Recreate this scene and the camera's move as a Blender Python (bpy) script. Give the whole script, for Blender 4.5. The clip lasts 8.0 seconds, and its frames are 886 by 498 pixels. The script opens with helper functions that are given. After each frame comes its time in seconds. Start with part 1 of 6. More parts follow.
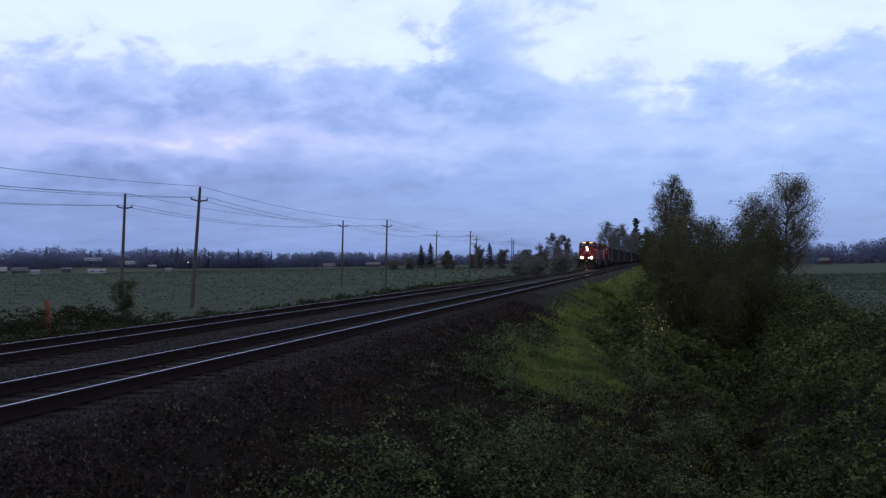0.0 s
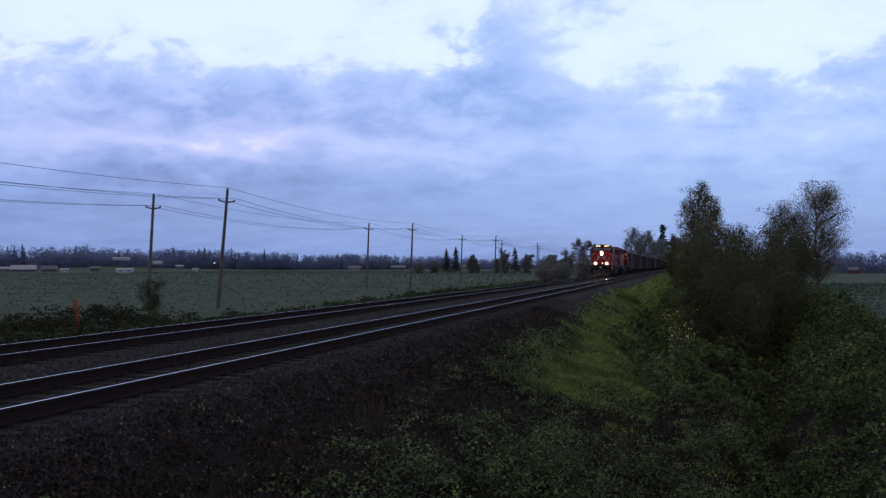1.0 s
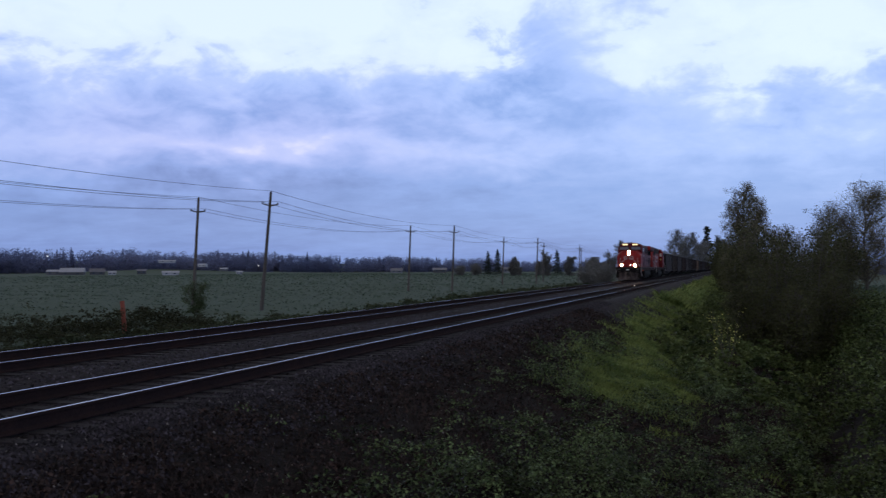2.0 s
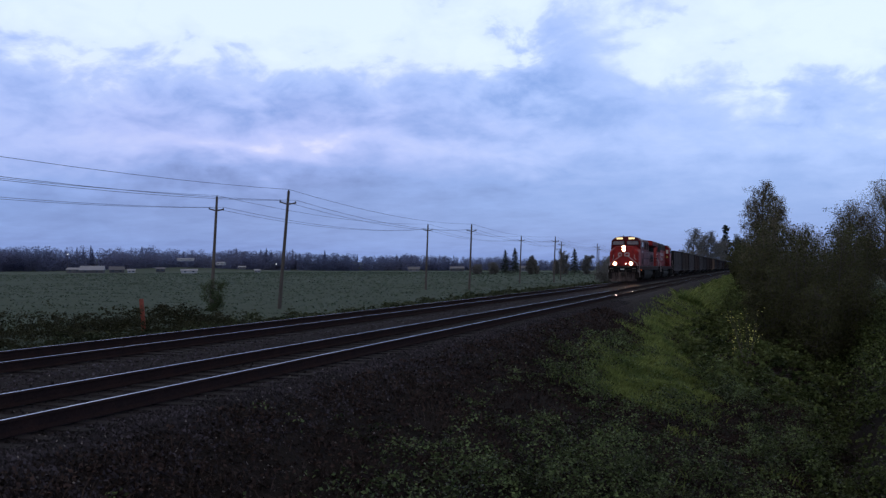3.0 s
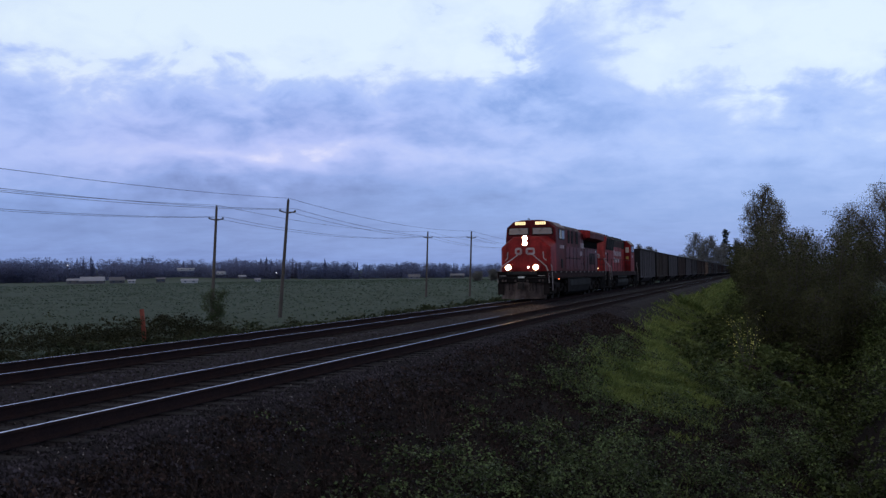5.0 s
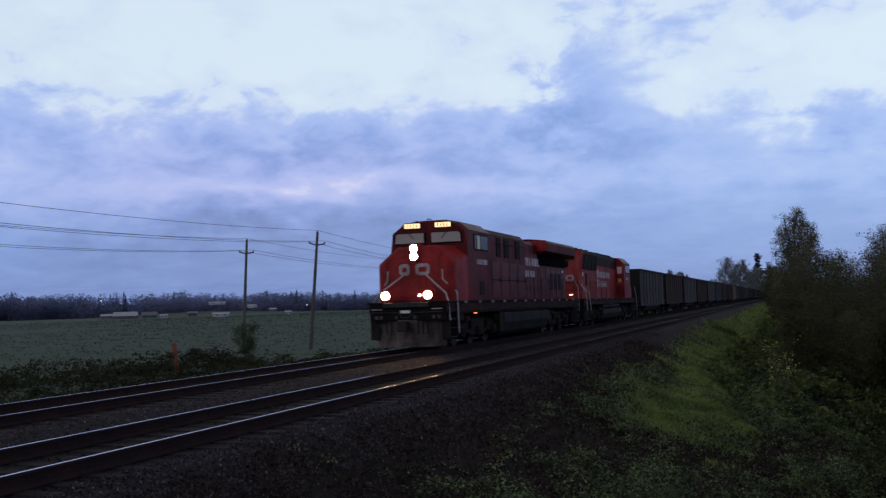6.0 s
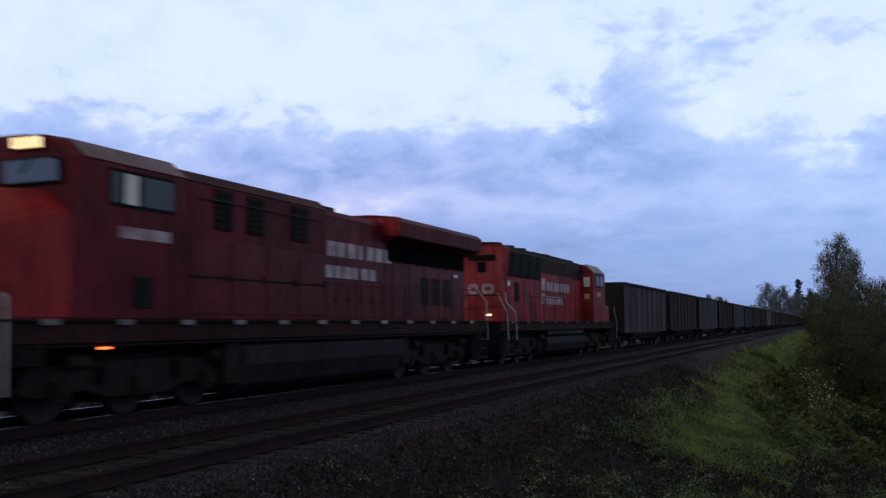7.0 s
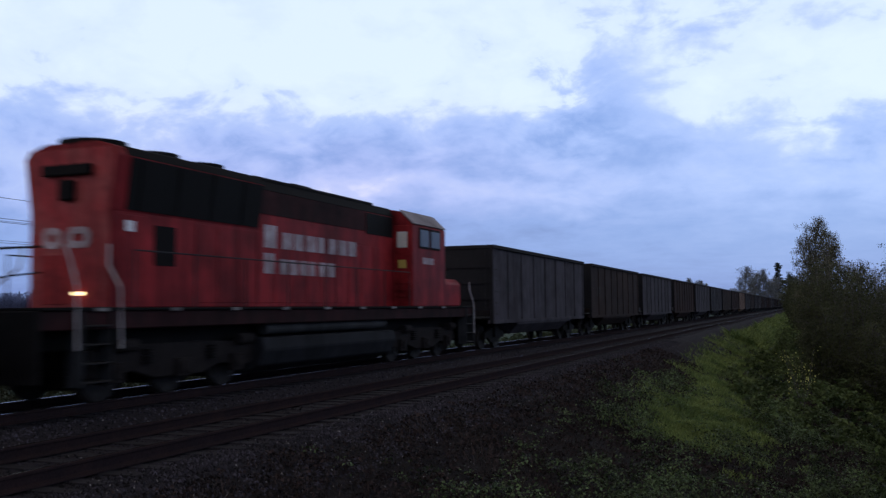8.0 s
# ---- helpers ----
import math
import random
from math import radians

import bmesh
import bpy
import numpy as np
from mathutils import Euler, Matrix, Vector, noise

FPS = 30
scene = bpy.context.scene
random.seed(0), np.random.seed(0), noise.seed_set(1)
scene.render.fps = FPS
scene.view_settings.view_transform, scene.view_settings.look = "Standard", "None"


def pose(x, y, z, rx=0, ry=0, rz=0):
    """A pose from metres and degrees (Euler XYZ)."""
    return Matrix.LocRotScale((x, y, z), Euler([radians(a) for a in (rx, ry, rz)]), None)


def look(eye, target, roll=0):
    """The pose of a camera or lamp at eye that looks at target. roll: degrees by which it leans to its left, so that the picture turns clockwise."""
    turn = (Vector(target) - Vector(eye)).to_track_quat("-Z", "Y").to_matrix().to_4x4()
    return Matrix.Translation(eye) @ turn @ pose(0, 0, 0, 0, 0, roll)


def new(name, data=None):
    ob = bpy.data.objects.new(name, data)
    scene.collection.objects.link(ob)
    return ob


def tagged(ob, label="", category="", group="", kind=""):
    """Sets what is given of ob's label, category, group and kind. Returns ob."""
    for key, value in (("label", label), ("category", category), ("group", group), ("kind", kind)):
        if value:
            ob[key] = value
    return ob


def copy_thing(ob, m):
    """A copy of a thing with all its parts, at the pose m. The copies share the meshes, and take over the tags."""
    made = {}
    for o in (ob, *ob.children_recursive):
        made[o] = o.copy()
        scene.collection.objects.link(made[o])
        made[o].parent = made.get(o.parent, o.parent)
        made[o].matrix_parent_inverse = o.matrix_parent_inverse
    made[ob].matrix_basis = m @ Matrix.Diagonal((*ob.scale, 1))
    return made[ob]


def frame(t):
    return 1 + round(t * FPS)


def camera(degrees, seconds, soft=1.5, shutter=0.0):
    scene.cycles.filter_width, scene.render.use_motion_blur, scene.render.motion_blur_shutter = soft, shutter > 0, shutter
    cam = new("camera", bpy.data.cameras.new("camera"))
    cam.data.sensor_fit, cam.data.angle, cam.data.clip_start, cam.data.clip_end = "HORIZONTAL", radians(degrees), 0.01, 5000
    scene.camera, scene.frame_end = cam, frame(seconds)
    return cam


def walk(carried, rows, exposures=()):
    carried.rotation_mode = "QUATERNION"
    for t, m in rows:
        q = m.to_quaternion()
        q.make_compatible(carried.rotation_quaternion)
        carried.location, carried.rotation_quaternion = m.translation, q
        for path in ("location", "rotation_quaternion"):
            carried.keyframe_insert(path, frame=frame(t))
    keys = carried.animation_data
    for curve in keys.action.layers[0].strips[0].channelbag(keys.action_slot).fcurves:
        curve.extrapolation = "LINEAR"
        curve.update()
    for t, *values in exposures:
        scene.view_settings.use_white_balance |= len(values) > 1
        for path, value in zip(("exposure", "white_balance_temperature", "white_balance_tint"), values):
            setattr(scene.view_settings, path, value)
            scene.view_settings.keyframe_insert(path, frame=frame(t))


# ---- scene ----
# Heights are above the rail heads; the tracks run along +y, the camera pans on its stand.
EYE = 1.55
cam = camera(50.0, 8.0, soft=1.35, shutter=0.32)
PATH = [(0.0, 12.97, 0.78, -0.88),
        (0.2, 13.02, 0.92, -0.27),
        (0.3, 13.12, 1.00, 0.12),
        (0.5, 13.49, 1.06, 0.35),
        (0.7, 14.29, 1.05, 0.16),
        (1.0, 14.49, 1.03, -0.10),
        (1.3, 14.99, 1.06, -0.12),
        (1.5, 15.58, 1.08, -0.13),
        (1.8, 16.16, 1.14, -0.15),
        (2.0, 17.00, 1.18, -0.17),
        (2.2, 18.05, 1.19, -0.16),
        (3.3, 17.95, 1.04, 0.01),
        (3.4, 17.63, 1.05, -0.03),
        (3.5, 17.47, 1.06, -0.05),
        (3.7, 17.33, 1.05, -0.02),
        (4.0, 17.38, 1.03, 0.02),
        (4.3, 17.36, 1.05, -0.10),
        (4.5, 17.19, 1.06, -0.23),
        (4.7, 17.67, 1.07, -0.21),
        (5.8, 18.84, 3.30, -1.90),
        (6.0, 19.76, 3.34, -1.65),
        (6.2, 20.22, 3.49, -1.49),
        (6.3, 20.46, 3.65, -1.33),
        (6.5, 20.96, 4.19, -0.77),
        (6.7, 21.35, 4.56, -0.37),
        (7.0, 21.96, 4.54, -0.37),
        (7.2, 21.82, 4.31, -0.43),
        (7.5, 21.09, 4.05, -0.50),
        (7.7, 21.20, 3.84, -0.59),
        (8.0, 20.87, 3.63, -0.69)]
walk(cam, [(t, pose(0, 0, EYE, 90 + p, 0, yaw) @ pose(0, 0, 0, 0, 0, roll)) for t, yaw, p, roll in PATH],
     exposures=[(0.0, 0.02), (4.7, -0.02), (5.8, -0.18), (6.5, -0.14), (7.0, -0.04), (8.0, 0.0)])

# seconds, and where along the far track the headlight of the first engine is
TRAIN = [(0.0, 164.6), (2.0, 120.4), (3.5, 87.1), (4.5, 64.9), (6.0, 31.8), (6.5, 20.95), (7.0, 10.2), (7.5, -0.5), (8.0, -11.2)]
NEAR_X, FAR_X = -8.03, -12.50   # centre lines of the two tracks
rng = np.random.default_rng(7)


# ---------------------------------------------------------------- world and light
def make_world():
    w = bpy.data.worlds.new("dusk_sky")
    scene.world = w
    w.use_nodes = True
    nt = w.node_tree
    nt.nodes.clear()
    N, L = nt.nodes.new, nt.links.new
    out = N("ShaderNodeOutputWorld")
    tc = N("ShaderNodeTexCoord")
    sep = N("ShaderNodeSeparateXYZ")
    L(tc.outputs["Generated"], sep.inputs[0])

    def m(op, a, b=None, c=None):
        n = N("ShaderNodeMath")
        n.operation = op
        for i, v in enumerate((a, b, c)):
            if v is None:
                continue
            if isinstance(v, (int, float)):
                n.inputs[i].default_value = v
            else:
                L(v, n.inputs[i])
        return n.outputs[0]

    z = m("MAXIMUM", sep.outputs[2], 0.0)
    den = m("ADD", z, 0.15)
    comb = N("ShaderNodeCombineXYZ")
    L(m("DIVIDE", sep.outputs[0], den), comb.inputs[0])
    L(m("DIVIDE", sep.outputs[1], den), comb.inputs[1])

    den2 = m("ADD", z, 0.42)
    comb2 = N("ShaderNodeCombineXYZ")
    L(m("DIVIDE", sep.outputs[0], den2), comb2.inputs[0])
    L(m("DIVIDE", sep.outputs[1], den2), comb2.inputs[1])

    def cloud(scale, detail, rough, dist, loc, stretch=(1, 1, 1), plane=comb):
        mp = N("ShaderNodeMapping")
        mp.inputs["Location"].default_value = loc
        mp.inputs["Scale"].default_value = stretch
        L(plane.outputs[0], mp.inputs[0])
        n = N("ShaderNodeTexNoise")
        n.inputs["Scale"].default_value = scale
        n.inputs["Detail"].default_value = detail
        n.inputs["Roughness"].default_value = rough
        n.inputs["Distortion"].default_value = dist
        L(mp.outputs[0], n.inputs["Vector"])
        return n.outputs["Fac"]

    big = cloud(0.8, 3.0, 0.5, 0.3, (3.1, 1.7, 0))
    mid = cloud(2.6, 9.0, 0.60, 0.35, (0.4, 5.2, 0), (1, 1.1, 1))
    fine = cloud(8.0, 6.0, 0.6, 0.3, (9.0, 2.0, 0), (1, 1.3, 1))
    warp = cloud(3.2, 5.0, 0.55, 0.2, (5.5, 8.0, 0), plane=comb2)
    puff = cloud(9.0, 8.0, 0.56, 0.35, (2.3, 7.7, 0), plane=comb2)
    lobes = m("ABSOLUTE", m("SUBTRACT", cloud(11.0, 5.0, 0.5, 0.2, (6.1, 3.4, 0), plane=comb2), 0.5))
    small = m("ABSOLUTE", m("SUBTRACT", cloud(30.0, 5.0, 0.55, 0.2, (1.1, 4.9, 0), plane=comb2), 0.5))
    deg = 57.29578
    el = m("MULTIPLY", m("ARCSINE", z), deg)
    el = m("MULTIPLY_ADD", m("SUBTRACT", warp, 0.5), 5.0, el)
    az = m("MULTIPLY", m("ARCTAN2", m("MULTIPLY", sep.outputs[0], -1.0), sep.outputs[1]), deg)
    az = m("MULTIPLY_ADD", m("SUBTRACT", puff, 0.5), 9.0, az)
    # brightness of the deck by height: blue and heavy at the horizon, thin at mid height, darkened overhead, out of
    # view, to dim the ground
    rise = N("ShaderNodeFloatCurve")
    cv = rise.mapping.curves[0]
    cv.points[0].location, cv.points[1].location = (0.0, 0.17), (1.0, 0.0)
    for px, py in ((0.035, 0.21), (0.06, 0.25), (0.08, 0.39), (0.105, 0.46), (0.13, 0.57), (0.16, 0.74), (0.22, 0.80), (0.29, 0.60), (0.40, 0.26), (0.55, 0.08)):
        cv.points.new(px, py)
    rise.mapping.update()
    L(m("DIVIDE", el, 90.0), rise.inputs["Value"])
    s = rise.outputs[0]
    s = m("MULTIPLY_ADD", m("SUBTRACT", big, 0.5), 0.08, s)
    high = N("ShaderNodeMapRange")
    for i, v in ((1, 3.0), (2, 11.0), (3, 0.05), (4, 0.9)):
        high.inputs[i].default_value = v
    L(el, high.inputs[0])
    s = m("MULTIPLY_ADD", m("MULTIPLY", m("SUBTRACT", puff, 0.5), high.outputs[0]), 0.95, s)
    # rounded lobes with creases between them
    s = m("MULTIPLY_ADD", m("MULTIPLY", m("SUBTRACT", lobes, 0.09), high.outputs[0]), 0.50, s)
    s = m("MULTIPLY_ADD", m("MULTIPLY", m("SUBTRACT", small, 0.09), high.outputs[0]), 0.12, s)
    s = m("MULTIPLY_ADD", m("SUBTRACT", mid, 0.5), 0.13, s)
    s = m("MULTIPLY_ADD", m("SUBTRACT", fine, 0.5), 0.06, s)
    # the larger cloud masses: azimuth, height, widths, strength
    for a0, e0, sa, se, amp in ((22, 9.3, 12, 1.5, -0.13), (9, 9.6, 4, 1.5, -0.10), (27, 6.9, 13, 0.6, 0.17), (15, 5.8, 5, 0.5, 0.07), (28, 5.0, 9, 0.8, -0.06),
                                (11, 13.6, 3.0, 3.2, -0.27), (4, 16.6, 5, 1.2, -0.24), (34, 13.6, 12, 1.4, 0.10), (-5, 12.2, 9, 1.8, 0.20), (17, 12.2, 2.6, 0.9, 0.12),
                                (-8, 10.5, 4, 0.5, -0.16), (-7, 8.4, 5, 0.5, -0.12), (26, 15.8, 10, 1.8, 0.12), (-2, 8.0, 11, 4.5, 0.09), (33, 9.6, 6, 1.2, -0.05), (32, 3.4, 14, 1.8, -0.05), (24, 8.4, 9, 0.5, -0.04)):
        u = m("DIVIDE", m("SUBTRACT", az, float(a0)), float(sa))
        v = m("DIVIDE", m("SUBTRACT", el, float(e0)), float(se))
        g = m("EXPONENT", m("MULTIPLY", m("ADD", m("MULTIPLY", u, u), m("MULTIPLY", v, v)), -1.0))
        s = m("MULTIPLY_ADD", g, amp, s)
    ramp = N("ShaderNodeValToRGB")
    cr = ramp.color_ramp
    stops = [(0.0, (0.06, 0.085, 0.20)), (0.12, (0.14, 0.23, 0.555)), (0.22, (0.213, 0.345, 0.748)), (0.40, (0.35, 0.485, 0.90)), (0.52, (0.42, 0.55, 0.925)),
             (0.59, (0.53, 0.65, 0.95)), (0.66, (0.67, 0.79, 0.965)), (0.84, (0.73, 0.85, 0.97))]
    cr.elements[0].position, cr.elements[0].color = stops[0][0], (*stops[0][1], 1)
    cr.elements[1].position, cr.elements[1].color = stops[-1][0], (*stops[-1][1], 1)
    for p, c in stops[1:-1]:
        cr.elements.new(p).color = (*c, 1)
    L(s, ramp.inputs[0])
    # a faint pink in the clouds over the pasture
    u, v = m("DIVIDE", m("SUBTRACT", az, 30.0), 17.0), m("DIVIDE", m("SUBTRACT", el, 7.0), 3.4)
    pink = m("EXPONENT", m("MULTIPLY", m("ADD", m("MULTIPLY", u, u), m("MULTIPLY", v, v)), -1.0))
    tint = N("ShaderNodeMix")
    tint.data_type, tint.blend_type = "RGBA", "MULTIPLY"
    tint.inputs["B"].default_value = (1.20, 1.0, 0.99, 1)
    L(pink, tint.inputs["Factor"])
    L(ramp.outputs[0], tint.inputs["A"])
    # unseen upper sky turned to a dull warm grey, to tint the ground light
    over = N("ShaderNodeMapRange")
    over.interpolation_type = "SMOOTHSTEP"
    for i, v in ((1, 21.0), (2, 42.0)):
        over.inputs[i].default_value = v
    L(el, over.inputs[0])
    overhead_dimmer = N("ShaderNodeMix")
    overhead_dimmer.data_type = "RGBA"
    overhead_dimmer.inputs["B"].default_value = (0.28, 0.228, 0.185, 1)
    L(over.outputs[0], overhead_dimmer.inputs["Factor"])
    L(tint.outputs["Result"], overhead_dimmer.inputs["A"])
    deck = N("ShaderNodeBackground")
    deck.inputs["Strength"].default_value = 1.0
    L(overhead_dimmer.outputs["Result"], deck.inputs["Color"])
    sky = N("ShaderNodeTexSky")
    sky.sky_type = "NISHITA"
    sky.sun_disc = False
    sky.sun_elevation, sky.sun_rotation = radians(9), radians(200)
    clear = N("ShaderNodeBackground")
    clear.inputs["Strength"].default_value = 0.02
    L(sky.outputs[0], clear.inputs["Color"])
    add = N("ShaderNodeAddShader")
    L(deck.outputs[0], add.inputs[0])
    L(clear.outputs[0], add.inputs[1])
    L(add.outputs[0], out.inputs["Surface"])


make_world()
sun = new("sun", bpy.data.lights.new("sun", "SUN"))
sun.data.energy, sun.data.angle, sun.data.color = 0.12, radians(35), (1.0, 0.93, 0.86)
sun.matrix_world = look((-34, -94, 30), (0, 0, 0))


# ---------------------------------------------------------------- materials
def material(name, color, rough=0.7, metal=0.0, second=None, scale=3.0, amount=0.5, grain=40.0, bump=0.2, bump_dist=0.01,
             per_object=0.0, per_island=0.0, emit=None, emit_strength=0.0, stretch=(1, 1, 1), spec=0.5, thin=0.0, streak=0.0):
    """Two scales of colour change, fine relief, and a random shade for each object or island."""
    mat = bpy.data.materials.new(name)
    mat.use_nodes = True
    nt = mat.node_tree
    N, L = nt.nodes.new, nt.links.new
    b = nt.nodes["Principled BSDF"]
    b.inputs["Roughness"].default_value, b.inputs["Metallic"].default_value = rough, metal
    b.inputs["Specular IOR Level"].default_value = spec
    tc = N("ShaderNodeTexCoord")
    mp = N("ShaderNodeMapping")
    mp.inputs["Scale"].default_value = stretch
    L(tc.outputs["Object"], mp.inputs[0])
    n1, n2 = N("ShaderNodeTexNoise"), N("ShaderNodeTexNoise")
    for n, s, d in ((n1, scale, 5.0), (n2, grain, 3.0)):
        n.inputs["Scale"].default_value, n.inputs["Detail"].default_value = s, d
        L(mp.outputs[0], n.inputs["Vector"])
    second = second or tuple(c * 0.6 for c in color)
    r = N("ShaderNodeMapRange")
    for i, v in ((1, 0.35), (2, 0.68), (3, 0.0), (4, amount)):
        r.inputs[i].default_value = v
    L(n1.outputs["Fac"], r.inputs[0])
    mix = N("ShaderNodeMix")
    mix.data_type = "RGBA"
    mix.inputs["A"].default_value, mix.inputs["B"].default_value = (*color, 1), (*second, 1)
    L(r.outputs[0], mix.inputs["Factor"])
    hsv = N("ShaderNodeHueSaturation")
    L(mix.outputs["Result"], hsv.inputs["Color"])
    val = N("ShaderNodeMapRange")
    for i, v in ((1, 0.3), (2, 0.7), (3, 0.82), (4, 1.18)):
        val.inputs[i].default_value = v
    L(n2.outputs["Fac"], val.inputs[0])
    last = val.outputs[0]
    if streak:
        # dirt washed down the sides, and blotches of wear
        for size, lo, hi in (((5, 5, 0.45), 0.44, 0.70), ((0.9, 0.9, 1.3), 0.40, 0.72)):
            sm, sn, sr, su = N("ShaderNodeMapping"), N("ShaderNodeTexNoise"), N("ShaderNodeMapRange"), N("ShaderNodeMath")
            sm.inputs["Scale"].default_value = size
            L(tc.outputs["Object"], sm.inputs[0])
            sn.inputs["Scale"].default_value, sn.inputs["Detail"].default_value = 1.0, 6.0
            L(sm.outputs[0], sn.inputs["Vector"])
            for i, v in ((1, lo), (2, hi), (3, 1.0 + streak * 0.35), (4, 1.0 - streak)):
                sr.inputs[i].default_value = v
            L(sn.outputs["Fac"], sr.inputs[0])
            su.operation = "MULTIPLY"
            L(last, su.inputs[0])
            L(sr.outputs[0], su.inputs[1])
            last = su.outputs[0]
    for amt, node, sock in ((per_object, "ShaderNodeObjectInfo", "Random"), (per_island, "ShaderNodeNewGeometry", "Random Per Island")):
        if amt:
            o, q, mu = N(node), N("ShaderNodeMapRange"), N("ShaderNodeMath")
            mu.operation = "MULTIPLY"
            q.inputs[3].default_value, q.inputs[4].default_value = 1 - amt, 1 + amt
            L(o.outputs[sock], q.inputs[0])
            L(last, mu.inputs[0])
            L(q.outputs[0], mu.inputs[1])
            last = mu.outputs[0]
    L(last, hsv.inputs["Value"])
    L(hsv.outputs[0], b.inputs["Base Color"])
    rr = N("ShaderNodeMapRange")
    for i, v in ((3, max(0.02, rough - 0.12)), (4, min(1.0, rough + 0.12))):
        rr.inputs[i].default_value = v
    L(n1.outputs["Fac"], rr.inputs[0])
    L(rr.outputs[0], b.inputs["Roughness"])
    if bump:
        bp = N("ShaderNodeBump")
        bp.inputs["Strength"].default_value, bp.inputs["Distance"].default_value = bump, bump_dist
        L(n2.outputs["Fac"], bp.inputs["Height"])
        L(bp.outputs[0], b.inputs["Normal"])
    if emit:
        b.inputs["Emission Color"].default_value = (*emit, 1)
        b.inputs["Emission Strength"].default_value = emit_strength
    if thin:
        tr = N("ShaderNodeBsdfTranslucent")
        L(hsv.outputs[0], tr.inputs["Color"])
        ms = N("ShaderNodeMixShader")
        ms.inputs[0].default_value = thin
        L(b.outputs[0], ms.inputs[1])
        L(tr.outputs[0], ms.inputs[2])
        L(ms.outputs[0], nt.nodes["Material Output"].inputs["Surface"])
    return mat


def ground_material():
    """Ballast by the tracks, bare soil and grass on the banks, frosted pasture beyond."""
    mat = bpy.data.materials.new("ground")
    mat.use_nodes = True
    nt = mat.node_tree
    N, L = nt.nodes.new, nt.links.new
    b = nt.nodes["Principled BSDF"]
    b.inputs["Roughness"].default_value = 0.95
    b.inputs["Specular IOR Level"].default_value = 0.15
    tc, sep = N("ShaderNodeTexCoord"), N("ShaderNodeSeparateXYZ")
    L(tc.outputs["Object"], sep.inputs[0])

    def noise_at(scale, detail=5.0, rough=0.55):
        n = N("ShaderNodeTexNoise")
        n.inputs["Scale"].default_value, n.inputs["Detail"].default_value, n.inputs["Roughness"].default_value = scale, detail, rough
        L(tc.outputs["Object"], n.inputs["Vector"])
        return n.outputs["Fac"]

    def ramp(fac, stops):
        r = N("ShaderNodeValToRGB")
        e = r.color_ramp.elements
        e[0].position, e[0].color = stops[0][0], (*stops[0][1], 1)
        e[1].position, e[1].color = stops[-1][0], (*stops[-1][1], 1)
        for p, c in stops[1:-1]:
            e.new(p).color = (*c, 1)
        L(fac, r.inputs[0])
        return r.outputs[0]

    def mix(fac, a, c):
        m = N("ShaderNodeMix")
        m.data_type = "RGBA"
        L(fac, m.inputs["Factor"])
        L(a, m.inputs["A"])
        L(c, m.inputs["B"])
        return m.outputs["Result"]

    def edge(x0, x1, wob=1.4):
        """0 before x0 to 1 after x1 across the tracks, with a ragged edge."""
        a = N("ShaderNodeMath")
        a.operation = "MULTIPLY_ADD"
        L(noise_at(0.9), a.inputs[0])
        a.inputs[1].default_value = wob
        L(sep.outputs[0], a.inputs[2])
        r = N("ShaderNodeMapRange")
        r.interpolation_type = "SMOOTHSTEP"
        r.inputs[1].default_value, r.inputs[2].default_value = x0 + wob / 2, x1 + wob / 2
        L(a.outputs[0], r.inputs[0])
        return r.outputs[0]

    field = mix(noise_at(0.05, 6.0), ramp(noise_at(1.1, 8.0, 0.7), [(0.3, (0.044, 0.068, 0.052)), (0.5, (0.060, 0.089, 0.070)), (0.72, (0.084, 0.114, 0.093))]),
                ramp(noise_at(0.4, 8.0, 0.75), [(0.3, (0.041, 0.063, 0.048)), (0.7, (0.080, 0.109, 0.088))]))
    stone = ramp(noise_at(22.0, 4.0, 0.7), [(0.3, (0.007, 0.0058, 0.0075)), (0.5, (0.0170, 0.0143, 0.0192)), (0.72, (0.038, 0.033, 0.042))])
    soil = ramp(noise_at(3.0, 7.0, 0.7), [(0.3, (0.005, 0.004, 0.004)), (0.55, (0.012, 0.0085, 0.0085)), (0.75, (0.024, 0.017, 0.017))])
    col = mix(edge(-21.6, -19.4), field, stone)
    col = mix(edge(-6.5, -5.7), col, soil)
    col = mix(edge(8.6, 9.8), col, field)
    L(col, b.inputs["Base Color"])
    bp = N("ShaderNodeBump")
    bp.inputs["Strength"].default_value, bp.inputs["Distance"].default_value = 0.7, 0.05
    L(noise_at(14.0, 4.0, 0.7), bp.inputs["Height"])
    L(bp.outputs[0], b.inputs["Normal"])
    return mat


